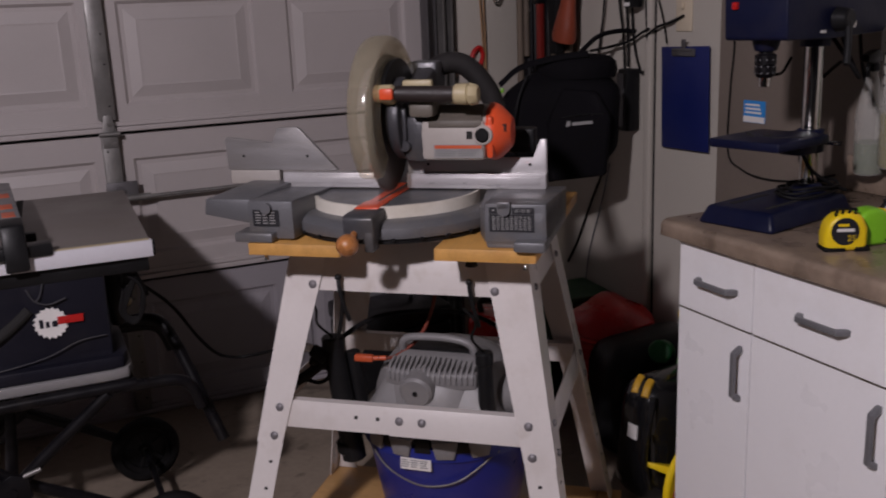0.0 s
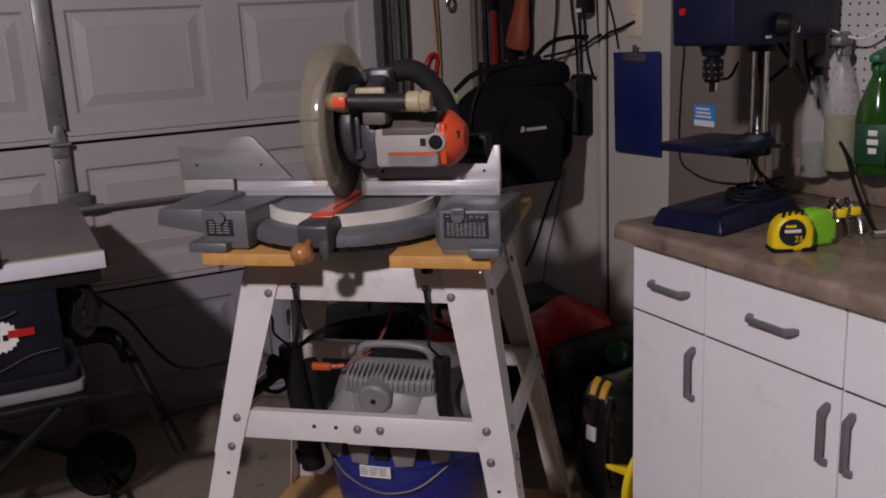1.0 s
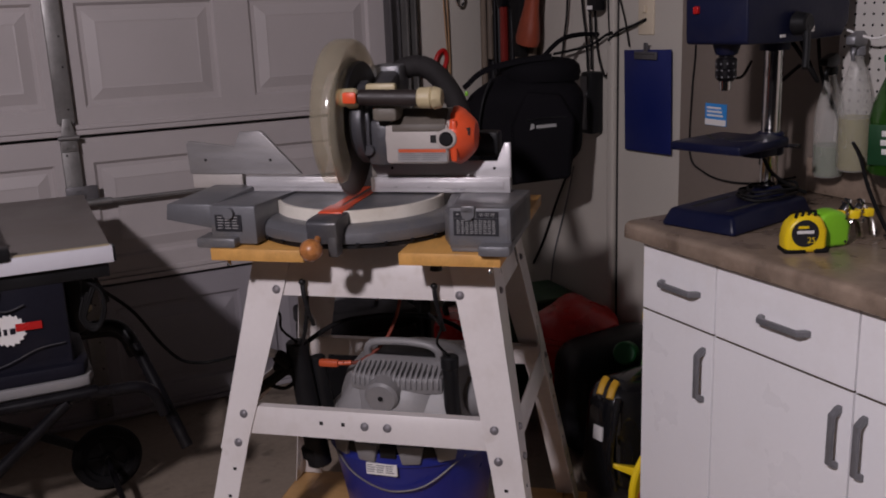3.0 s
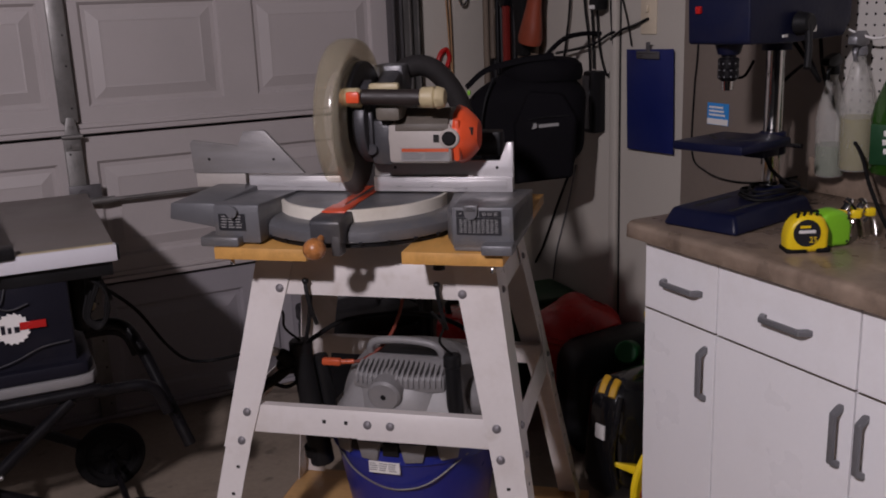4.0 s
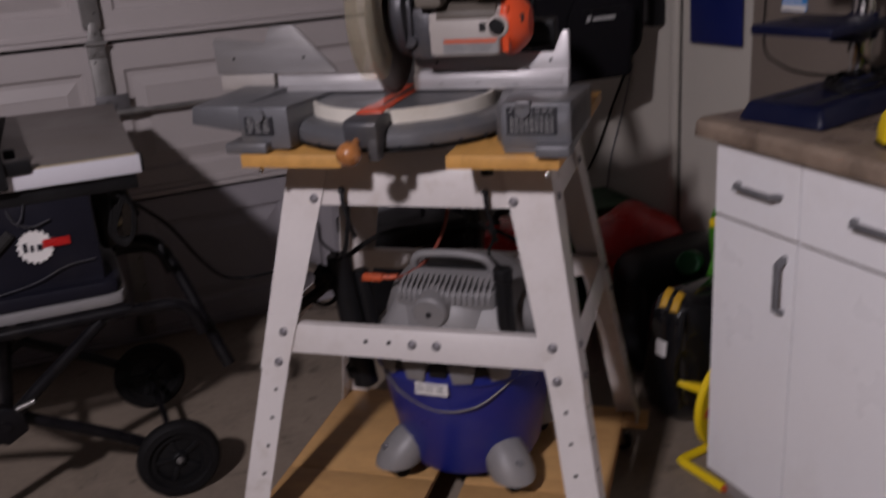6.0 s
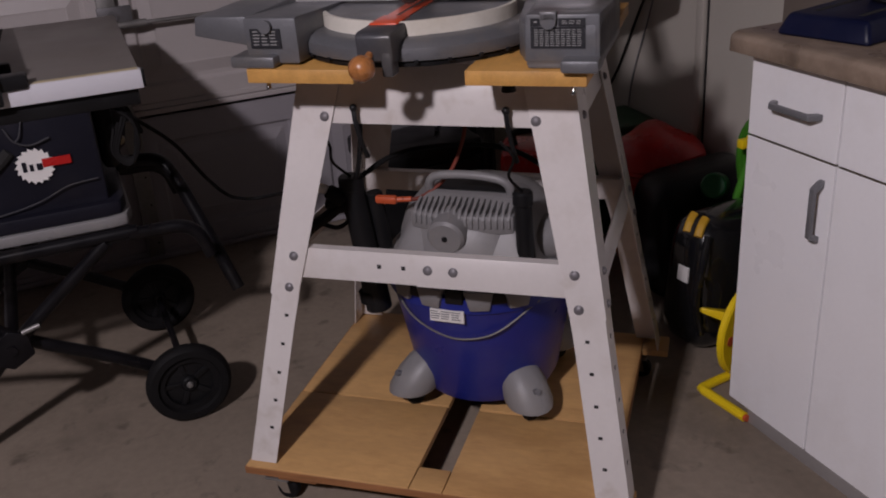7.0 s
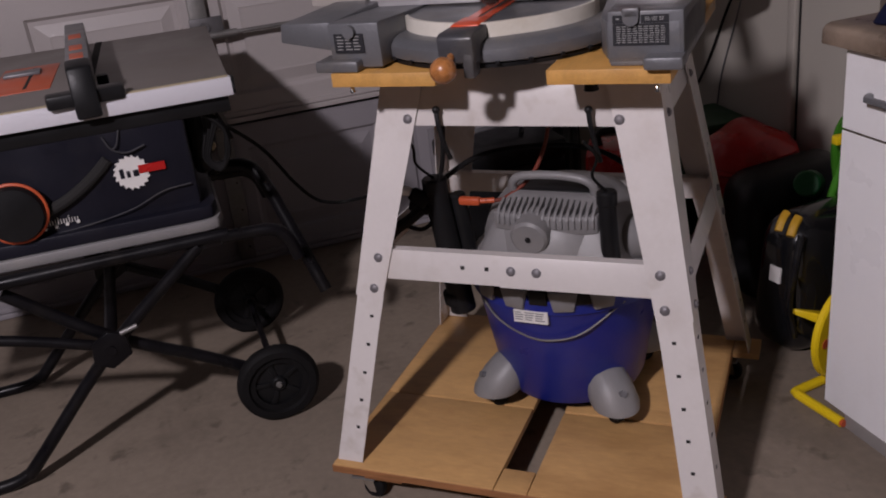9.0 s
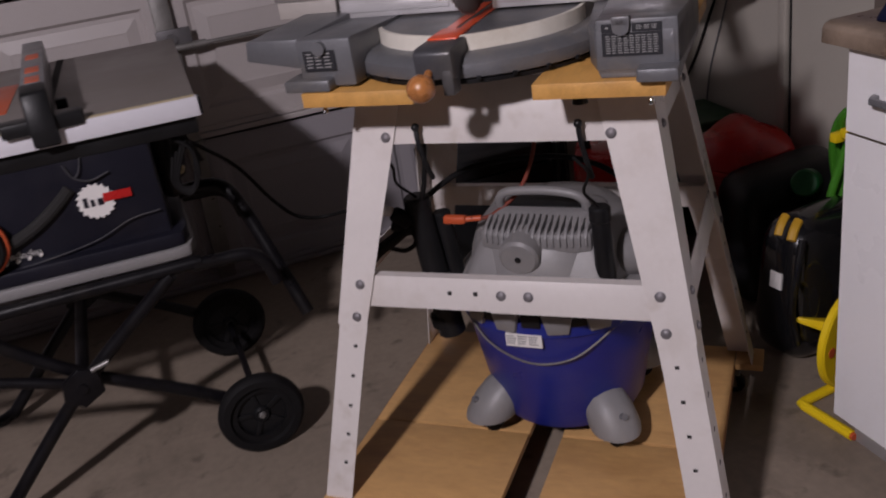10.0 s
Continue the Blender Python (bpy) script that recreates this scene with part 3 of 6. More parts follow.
for sx in (-1, 1):
    for nm, z0, z1 in (("apron", 0.812, 0.923), ("rail", 0.506, 0.566)):
        bm = BM()
        lo, hi, rl, rh = edge_b(z0) - 0.012, edge_b(z1) - 0.012, edge_b(z0, 1) - 0.012, edge_b(z1, 1) - 0.012
        a0, a1 = edge_a(z0) - 0.0055, edge_a(z1) - 0.0055
        hull8(bm, [(sx * a0, -lo, z0), (sx * a0, rl, z0), (sx * (a0 - 0.0025), rl, z0), (sx * (a0 - 0.0025), -lo, z0)],
              [(sx * a1, -hi, z1), (sx * a1, rh, z1), (sx * (a1 - 0.0025), rh, z1), (sx * (a1 - 0.0025), -hi, z1)], 0.0008)
        part("side_" + nm, bm, STAND_PAINT, stand)


def bolt_at(p, d, r=0.0085):
    bm = BM()
    m, _ = aim(p, Vector(p) + Vector(d))
    lathe(bm, [(r * 1.15, 0), (r * 1.15, 0.0012), (r, 0.0016), (r * 0.86, 0.004), (r * 0.5, 0.0055), (0, 0.006)], 14, m)
    part("bolt", bm, BOLT, stand)


for sy in (-1, 1):
    for a, z, ex in ((-0.216, 0.826, 0), (0.204, 0.826, 0), (-0.291, 0.550, 0), (0.284, 0.550, 0), (-0.303, 0.486, 0), (0.294, 0.486, 0), (-0.005, 0.538, 0.003), (0.047, 0.538, 0.003)):
        bolt_at((a, sy * (edge_b(z, sy) - ex), z), (0, sy, 0.24))
for sx in (-1, 1):
    for b, z in ((-0.14, 0.828), (0.14, 0.828), (-0.215, 0.548), (0.215, 0.548), (-0.228, 0.486), (0.228, 0.486)):
        bolt_at((sx * edge_a(z), b, z), (sx, 0, 0.18), 0.0075)
# hooks under the front apron
for a in (-0.150, 0.150):
    bm = BM()
    tube(bm, [(a, -0.190, 0.845), (a + 0.004, -0.196, 0.82), (a + 0.012, -0.192, 0.775), (a + 0.016, -0.180, 0.745)], 0.005, 8, 5)
    ball(bm, (a, -0.190, 0.847), 0.008, 10)
    part("hook", bm, BLACK_P, stand)

# rolling platform under the stand
plat = thing("rolling_platform", "varnished plywood platform on casters under the stand", "rolling base", STAND)
PA, PR, PB, PK, SL, SR = 0.412, 0.366, 0.372, 0.338, -0.042, 0.032
boards = [(-PA, SL, -PB, -0.077), (SR, PR, -PB, -0.077), (-PA, SL, -0.070, PK), (SR, PR, -0.070, PK), (SL + 0.002, SR - 0.002, -PB, -0.300), (SL + 0.002, SR - 0.002, 0.21, PK),
          (PR + 0.002, PA - 0.001, -PB, -0.285), (PR + 0.002, PA + 0.018, 0.262, PK)]
for i, (x0, x1, y0, y1) in enumerate(boards):
    part("board", box(BM(), x0, x1, y0, y1, PLAT - 0.017 + 0.0006 * (i % 2), PLAT - 0.0006 * (i % 3), 0.0015), PLY, plat)
bm = BM()
for x0, x1, y0, y1 in ((-PA - 0.002, PA, -PB - 0.0022, -PB - 0.0003), (-PA - 0.002, PA + 0.018, PK + 0.0003, PK + 0.0022), (-PA - 0.0022, -PA - 0.0003, -PB, PK), (PR + 0.0003, PR + 0.0018, -0.284, 0.261)):
    box(bm, x0, x1, y0, y1, PLAT - 0.020, PLAT - 0.003, 0.0005, seg=1)
part("edge_band", bm, PLY_EDGE, plat)
bm = BM()
for x in (-0.30, 0.30):
    box(bm, x - 0.045, x + 0.045, -PB + 0.01, PK - 0.01, PLAT - 0.036, PLAT - 0.018, 0.002)
part("batten", bm, PLY_EDGE, plat)
for x in (-0.35, 0.35):
    for y in (-0.335, 0.300):
        ca = part("caster", box(BM(), x - 0.028, x + 0.028, y - 0.028, y + 0.028, 0.060, 0.064, 0.001), GALV, plat)
        bm = BM()
        for s in (-1, 1):
            prism(bm, [(x - 0.016, 0.060), (x + 0.016, 0.060), (x + 0.022, 0.020), (x + 0.006, 0.020)], "y", y + s * 0.014 - 0.001, y + s * 0.014 + 0.001)
        rod(bm, (x, y, 0.052), (x, y, 0.062), 0.014)
        part("fork", bm, CHROME, ca)
        part("wheel", rod(BM(), (x + 0.014, y - 0.011, 0.0255), (x + 0.014, y + 0.011, 0.0255), 0.025, seg=20, edge=0.004), BLACK_R, ca)

# two planks across the stand's top
for x0, x1 in ((-0.302, -0.095), (0.109, 0.316)):
    single("plank", box(BM(), x0, x1, -0.306, 0.303, 0.9245, 0.9500, 0.0015), PINE, "orange-brown pine plank under the mitre saw", "plank", STAND, "planks under the mitre saw")

# ---- mitre saw ----
TABLE_Z = 1.022
saw = thing("mitre_saw", "grey and orange compound mitre saw, head raised, on two planks", "mitre saw", STAND @ Matrix.Translation((0, 0, 0.950)))
SZ = Matrix.Translation((0, 0, -0.950))


def sawpart(name, bm, material, parent=None, label="", smooth=True):
    bmesh.ops.transform(bm, matrix=SZ, verts=bm.verts)
    return part(name, bm, material, parent or saw, label, smooth)


TC = (-0.042, -0.060)
# base castings left and right of the turntable
bm = BM()
prism(bm, [(0.190, -0.235), (0.212, -0.292), (0.330, -0.292), (0.335, -0.285), (0.335, -0.02), (0.19, -0.02), (0.165, -0.06)], "z", 0.962, TABLE_Z + 0.002, 0.003)
prism(bm, [(-0.292, 1.040), (-0.29, 0.955), (-0.20, 0.952), (-0.02, 0.955), (-0.02, 1.0255), (-0.04, 1.0255), (-0.28, 1.041)], "x", 0.213, 0.335, 0.003)
box(bm, 0.275, 0.338, -0.325, -0.262, 0.9505, 0.972, 0.005)
box(bm, 0.215, 0.335, -0.29, -0.02, 0.9505, 0.960, 0.003)
hull8(bm, [(0.205, -0.255, 1.020), (0.333, -0.255, 1.020), (0.333, -0.068, 1.020), (0.185, -0.068, 1.020)], [(0.212, -0.250, 1.0395), (0.330, -0.250, 1.0395), (0.330, -0.070, 1.0285), (0.192, -0.070, 1.0285)], 0.003)
rod(bm, (0.252, -0.300, 1.030), (0.252, -0.27, 1.030), 0.013, seg=14)
box(bm, 0.238, 0.266, -0.300, -0.285, 1.030, 1.046, 0.003)
sawpart("base_right", bm, CAST)
bm = BM()
prism(bm, [(-0.275, -0.235), (-0.300, -0.275), (-0.308, -0.275), (-0.308, -0.02), (-0.26, -0.02), (-0.24, -0.06), (-0.22, -0.15)], "z", 0.958, TABLE_Z + 0.002, 0.003)
prism(bm, [(-0.282, 1.036), (-0.28, 0.955), (-0.20, 0.952), (-0.02, 0.955), (-0.02, 1.0255), (-0.04, 1.0255), (-0.27, 1.038)], "x", -0.308, -0.205, 0.003)
box(bm, -0.333, -0.245, -0.305, -0.245, 0.9505, 0.972, 0.005)
box(bm, -0.305, -0.215, -0.27, -0.02, 0.9505, 0.960, 0.003)
rod(bm, (-0.262, -0.292, 1.022), (-0.262, -0.26, 1.022), 0.012, seg=14)
sawpart("base_left", bm, CAST)
bm = BM()
prism(bm, [(-0.415, 1.003), (-0.303, 0.985), (-0.303, 1.038), (-0.410, 1.038)], "y", -0.275, -0.03, 0.003)
sawpart("side_extension", bm, CAST)
# centre base
bm = BM()
lathe(bm, [(0, 0.9585), (0.228, 0.9585), (0.239, 0.963), (0.2415, 0.972), (0.240, 0.984), (0.231, 0.993), (0.214, 0.9975), (0, 0.9975)], 64, Matrix.Translation((TC[0], TC[1], 0)))
sawpart("base_ring", bm, CAST)
bm = BM()
lathe(bm, [(0, 0.9515), (0.233, 0.9515), (0.233, 0.9580), (0, 0.9580)], 48, Matrix.Translation((TC[0], TC[1], 0)))
sawpart("under_plate", bm, BLACK_P)
for k in range(9):
    ang = radians(215 + 14 * k)
    sawpart("ring_notch", box(BM(), -0.004, 0.004, -0.003, 0.003, 0.9582, 0.9645, 0.0008, Matrix.Translation((TC[0] + 0.2395 * math.cos(ang), TC[1] + 0.2395 * math.sin(ang), 0)) @ pose(0, 0, 0, 0, 0, math.degrees(ang) + 90), 1), BLACK_P)
# turntable, scale band, kerf plate
bm = BM()
lathe(bm, [(0, 0.998), (0.181, 0.998), (0.1825, 1.019), (0.181, 1.021), (0, 1.021)], 64, Matrix.Translation((TC[0], TC[1], 0)))
sawpart("turntable", bm, CAST)
bm = BM()
n = 56
ring = []
for i in range(n + 1):
    ang = radians(180 + 180 * i / n)
    flare = 0.012 * max(0, 1 - abs(ang - radians(276)) / 0.35)
    ring.append((math.cos(ang), math.sin(ang), flare))
for (c0, s0, f0), (c1, s1, f1) in zip(ring, ring[1:]):
    lo, hi, r0, r1 = 0.990, 1.0235, 0.183, 0.1905
    q = []
    for c, s, f in ((c0, s0, f0), (c1, s1, f1)):
        q.append([(TC[0] + (r + f) * c, TC[1] + (r + f) * s, z) for r, z in ((r0, lo), (r1, lo), (r1, hi), (r0, hi))])
    hull8(bm, q[0], q[1])
bmesh.ops.remove_doubles(bm, verts=bm.verts, dist=1e-5)
inner = [f for f in bm.faces if len([e for e in f.edges if len(e.link_faces) > 2]) == 4]
bmesh.ops.delete(bm, geom=inner, context="FACES")
sawpart("scale_band", bm, SCALE_W, label="cream mitre scale band")
bm = BM()
box(bm, TC[0] - 0.026, TC[0] + 0.026, -0.275, -0.20, 1.0, 1.0245, 0.002)
box(bm, TC[0] - 0.022, TC[0] - 0.004, -0.21, 0.09, 1.015, 1.0225)
box(bm, TC[0] + 0.004, TC[0] + 0.022, -0.21, 0.09, 1.015, 1.0225)
sawpart("kerf_plate", bm, ORANGE, label="orange-red kerf plate")
bm = BM()
prism(bm, [(-0.30, 0.965), (-0.335, 0.972), (-0.338, 1.016), (-0.325, 1.022), (-0.25, 1.022), (-0.25, 0.985)], "x", TC[0] - 0.030, TC[0] + 0.036, 0.005)
box(bm, TC[0] + 0.014, TC[0] + 0.034, -0.336, -0.30, 0.945, 0.99, 0.004)
lock = sawpart("mitre_lock", bm, DARKCAST)
bm = BM()
ball(bm, (TC[0] - 0.006, -0.375, 0.970), 0.0235, 20, (1, 1, 0.97))
rod(bm, (TC[0] - 0.006, -0.36, 0.972), (TC[0] - 0.006, -0.33, 0.985), 0.007)
kn = sawpart("lock_knob", bm, KNOB, label="amber turned lock knob")
# fences
bm = BM()
prism(bm, [(-0.018, 1.026), (0.298, 1.026), (0.298, 1.134), (0.284, 1.134), (0.268, 1.094), (-0.018, 1.094)], "y", -0.054, -0.042, 0.0015)
box(bm, -0.018, 0.298, -0.066, -0.054, 1.026, 1.060, 0.002)
box(bm, 0.0, 0.285, -0.0685, -0.066, 1.036, 1.053, 0.001)
prism(bm, [(-0.042, 1.026), (0.05, 1.026), (-0.042, 1.07)], "x", 0.10, 0.112)
fr = sawpart("right_fence", bm, ALU)
for a in (0.03, 0.262):
    sawpart("fence_hole", rod(BM(), (a, -0.0546, 1.079), (a, -0.0538, 1.079), 0.0035, seg=10), HOLE, fr)
bm = BM()
box(bm, -0.322, -0.085, -0.066, -0.042, 1.026, 1.060, 0.002)
box(bm, -0.310, -0.10, -0.0685, -0.066, 1.036, 1.053, 0.001)
sawpart("left_fence", bm, ALU)
bm = BM()
prism(bm, [(-0.468, 1.064), (-0.188, 1.064), (-0.278, 1.160), (-0.287, 1.164), (-0.334, 1.162), (-0.350, 1.128), (-0.466, 1.141), (-0.472, 1.135)], "y", -0.054, -0.042, 0.0015)
fs = sawpart("sliding_fence", bm, ALU_DULL, label="tall sliding aluminium fence")
for a in (-0.425, -0.262):
    sawpart("fence_hole", rod(BM(), (a, -0.0546, 1.097), (a, -0.0538, 1.097), 0.0035, seg=10), HOLE, fs)
bm = BM()
box(bm, -0.465, -0.338, -0.050, -0.030, 1.030, 1.063, 0.002)
sawpart("fence_slide", bm, MOTOR_G)
# print plates
def plate(x0, x1, z0, z1, y, rows, dots):
    pl = sawpart("label_plate", box(BM(), x0, x1, y - 0.001, y, z0, z1), DARK_LABEL)
    bm = BM()
    bars(bm, x0 + 0.006, z1 - 0.003, x1 - x0 - 0.010, z1 - z0 - 0.006, rows, y - 0.0011, "y", 0.8, dots)
    sawpart("print", bm, PRINT, pl)


plate(0.222, 0.312, 0.985, 1.020, -0.2925, 8, 9)
plate(0.222, 0.240, 1.021, 1.034, -0.2925, 1, 1)
plate(0.268, 0.312, 1.021, 1.034, -0.2925, 3, 3)
plate(-0.296, -0.236, 0.983, 1.018, -0.2830, 5, 3)
# pivot arm behind, blade, guards, motor
BL, BB, BZ = -0.042, -0.100, 1.190
bm = BM()
box(bm, -0.085, 0.035, 0.02, 0.11, 0.998, 1.10, 0.012)
prism(bm, [(0.015, 1.08), (0.10, 1.08), (0.125, 1.27), (0.08, 1.30), (-0.06, 1.26), (-0.10, 1.215), (-0.06, 1.18)], "x", -0.02, 0.03, 0.010)
sawpart("pivot_arm", bm, DARKCAST)
sawpart("pivot_cap", box(BM(), -0.040, 0.032, 0.035, 0.12, 1.240, 1.300, 0.008), CAST)
bm = BM()
TEETH = 60
prof = []
for i in range(TEETH):
    t0 = 2 * math.pi * i / TEETH
    prof += [(BB + 0.152 * math.cos(t0), BZ - 0.012 + 0.152 * math.sin(t0)), (BB + 0.1455 * math.cos(t0 + 0.05), BZ - 0.012 + 0.1455 * math.sin(t0 + 0.05))]
prism(bm, prof, "x", BL - 0.0012, BL + 0.0012)
sawpart("blade", bm, STEEL, label="dull steel saw blade")
# upper guard: opaque shell over the back half, at the arm side
bm = BM()
def arc(r, a0, a1, n=28):
    return [(BB + r * math.cos(radians(a0 + (a1 - a0) * i / n)), BZ + r * math.sin(radians(a0 + (a1 - a0) * i / n))) for i in range(n + 1)]
prism(bm, arc(0.128, -30, 150) + [(BB - 0.03, BZ + 0.02), (BB + 0.02, BZ - 0.04)], "x", BL + 0.006, BL + 0.030, 0.004)
sawpart("upper_guard", bm, BLACK_P)
# clear lower guard: two walls and a rounded rim, swept round the front
bm = BM()
R0, steps = 0.158, 64


def rim_section(grow):
    """Half section of the guard: flat cheeks joined by a round rim; grow insets it for the inner skin."""
    half, rad, fil = 0.0285 - grow, 0.168 - grow, 0.009
    pts = [(-half, 0.098 + grow), (-half, 0.125), (-half, rad - fil - 0.004)]
    pts += [(-half + fil * (1 - math.cos(t)), rad - fil - 0.003 + fil * math.sin(t)) for t in (0.4, 0.8, 1.2)]
    pts += [(x, rad + 0.002 * (1 - (x / half) ** 2) - 0.002) for x in (-0.015, -0.0075, 0, 0.0075, 0.015)]
    pts += [(half - fil * (1 - math.cos(t)), rad - fil - 0.003 + fil * math.sin(t)) for t in (1.2, 0.8, 0.4)]
    return pts + [(half, rad - fil - 0.004), (half, 0.125), (half, 0.112 + grow)]


sect = rim_section(0.0) + rim_section(0.0028)[::-1]
loops = []
for i in range(steps + 1):
    ang = radians(40 + (228 - 40) * i / steps)
    loops.append([bm.verts.new((BL - 0.008 + x, BB + r * math.cos(ang), BZ + 0.008 + r * math.sin(ang))) for x, r in sect])
for la, lb in zip(loops, loops[1:]):
    for k in range(len(sect)):
        q = (k + 1) % len(sect)
        bm.faces.new((la[k], la[q], lb[q], lb[k]))
bm.faces.new(loops[0])
bm.faces.new(loops[-1][::-1])
sawpart("lower_guard", bm, GUARD, label="yellowed clear plastic blade guard")
bm = BM()
rod(bm, (BL + 0.020, BB, BZ), (BL + 0.055, BB, BZ), 0.085, 0.07, 32, 0.006)
prism(bm, arc(0.090, 100, 260) + [(BB + 0.03, BZ - 0.075), (BB + 0.05, BZ + 0.06)], "x", BL + 0.028, BL + 0.05, 0.004)
box(bm, BL + 0.050, 0.062, BB - 0.055, BB + 0.05, 1.100, 1.198, 0.012)
rod(bm, (BL + 0.055, BB - 0.052, 1.135), (BL + 0.055, BB - 0.066, 1.135), 0.012, seg=16, edge=0.002)
box(bm, BL + 0.045, BL + 0.060, BB - 0.064, BB - 0.045, 1.14, 1.215, 0.005)
sawpart("gear_case", bm, DARKCAST)
bm = BM()
MZ = 1.158
def barrel(x0, x1, r, squash=0.96):
    m = Matrix.Translation((x0, BB, MZ)) @ Matrix.Rotation(radians(90), 4, "Y") @ Matrix.Diagonal((1, squash, 1, 1))
    return [(0, 0), (r - 0.004, 0), (r, 0.004), (r, x1 - x0), (0, x1 - x0)], m
p, m = barrel(0.046, 0.188, 0.0585)
lathe(bm, p, 36, m)
box(bm, 0.048, 0.187, BB - 0.0595, BB + 0.03, 1.104, 1.19, 0.010)
sawpart("motor_housing", bm, MOTOR_G)
bm = BM()
m = Matrix.Translation((0.188, BB, MZ)) @ Matrix.Rotation(radians(90), 4, "Y") @ Matrix.Diagonal((1, 1, 0.75, 1))
lathe(bm, [(0, -0.001), (0.061, -0.001), (0.062, 0.012), (0.056, 0.030), (0.040, 0.052), (0.030, 0.062), (0.0, 0.064)], 10, m)
box(bm, 0.1885, 0.204, BB - 0.0585, BB + 0.02, 1.108, 1.196, 0.007)
cap = sawpart("motor_cap", bm, ORANGE, label="bright orange motor end cap")
sawpart("cap_slot", box(BM(), 0.218, 0.228, BB - 0.041, BB - 0.030, 1.162, 1.178, 0.002), HOLE, cap)
bm = BM()
rod(bm, (0.182, BB - 0.068, 1.158), (0.182, BB - 0.055, 1.158), 0.0150, seg=24, edge=0.003)
bc_ = sawpart("brush_cap", bm, BLACK_P)
sawpart("brush_ring", rod(BM(), (0.182, BB - 0.063, 1.158), (0.182, BB - 0.050, 1.158), 0.0215, seg=28, edge=0.003), MOTOR_G)
sawpart("trigger_hole", box(BM(), 0.148, 0.160, BB - 0.0612, BB - 0.058, 1.150, 1.166), HOLE)
wl = sawpart("warning_label", box(BM(), 0.076, 0.182, BB - 0.0608, BB - 0.0596, 1.1105, 1.1385), PRINT)
bm = BM()
box(bm, 0.078, 0.180, BB - 0.0614, BB - 0.0609, 1.1300, 1.1370)
sawpart("label_band", bm, ORANGE_D, wl)
bm = BM()
bars(bm, 0.080, 1.129, 0.098, 0.016, 4, BB - 0.0609, "y", 0.95, 2)
sawpart("print", bm, PULL, wl)
sawpart("rating_plate", prism(BM(), [(BB - 0.0615, 1.174), (BB - 0.060, 1.188), (BB - 0.030, 1.219), (BB - 0.020, 1.214), (BB - 0.054, 1.172)], "x", 0.066, 0.180, 0.001), mat("faded_rating_label", (0.10, 0.085, 0.07), 0.5, var=0.25, scale=25, stretch=(1, 1, 6)))
# handle: D-grip across the front
HB, HZ = -0.200, 1.250
bm = BM()
rod(bm, (0.010, HB, HZ), (0.138, HB, HZ - 0.003), 0.0165, seg=20, edge=0.003)
grip = sawpart("grip", bm, mat("brown_black_grip", (0.022, 0.016, 0.015), 0.5, var=0.25, scale=20))
bm = BM()
rod(bm, (-0.036, HB, HZ), (0.009, HB, HZ), 0.0185, 0.019, 18, 0.006)
rod(bm, (0.136, HB, HZ - 0.003), (0.166, HB, HZ - 0.003), 0.021, 0.022, 14, 0.003)
rod(bm, (0.166, HB, HZ - 0.004), (0.186, HB, HZ - 0.004), 0.0235, 0.020, 8, 0.003)
box(bm, 0.020, 0.085, HB + 0.012, HB + 0.032, HZ + 0.006, HZ + 0.026, 0.006)
box(bm, 0.12, 0.15, HB + 0.01, BB + 0.02, 1.225, 1.26, 0.008)
box(bm, -0.025, 0.005, HB + 0.01, BB + 0.02, 1.225, 1.26, 0.008)
sawpart("handle_frame", bm, CREAM)
SMOKE = mat("smoke_grey_plastic", (0.13, 0.115, 0.095), 0.45, var=0.15, scale=14)
bm = BM()
box(bm, 0.032, 0.085, HB + 0.012, BB + 0.03, 1.198, 1.232, 0.008)
sawpart("handle_bracket", bm, SMOKE)
sawpart("lock_off_button", box(BM(), -0.020, 0.010, HB - 0.0205, HB - 0.010, HZ - 0.012, HZ + 0.012, 0.005), ORANGE)
# carrying handle and dust elbow at the back
bm = BM()
tube(bm, [(0.00, 0.10, 1.275), (0.042, 0.12, 1.292), (0.085, 0.135, 1.277), (0.130, 0.15, 1.215), (0.155, 0.16, 1.13)], 0.025, 14, 8)
sawpart("dust_elbow", bm, mat("dull_black_rubber", (0.020, 0.018, 0.018), 0.7, var=0.2, scale=18, spec=0.25))
bm = BM()
box(bm, 0.0, 0.262, 0.0, 0.05, 1.096, 1.150, 0.006)
sawpart("rear_housing", bm, BLACK_P)

# clamping bolts under the planks
for a, b, r, h, mt, nm in ((-0.272, -0.285, 0.004, 0.012, CHROME, "small bright bolt under the plank"), (0.292, -0.292, 0.004, 0.012, CHROME, "small bright bolt under the plank"), (0.163, -0.215, 0.010, 0.030, BLACK_P, "black clamp knob under the plank")):
    bm = BM()
    rod(bm, (a, b, 0.9244 - h), (a, b, 0.9244), r * 0.6, seg=12)
    rod(bm, (a, b, 0.9244 - h - 0.004), (a, b, 0.9244 - h * 0.45), r * 1.4, r, 12, 0.001)
    single("clamp_bolt", bm, mt, nm, "bolt", STAND, "bolts under the planks")


def attach(name, bm, material, parent, m):
    """A part built in other axes than its thing's: m leads from those axes to the world."""
    bmesh.ops.transform(bm, matrix=parent.matrix_basis.inverted() @ m, verts=bm.verts)
    return part(name, bm, material, parent)

# ---- shop vacuum on the platform ----
vac = thing("shop_vacuum", "blue and grey wet-dry shop vacuum on casters, under the stand", "shop vacuum", STAND @ Matrix.Translation((0.022, 0.060, PLAT)) @ pose(0, 0, 0, 0, 0, -3) @ Matrix.Diagonal((1.05, 1.05, 1, 1)))
bm = BM()
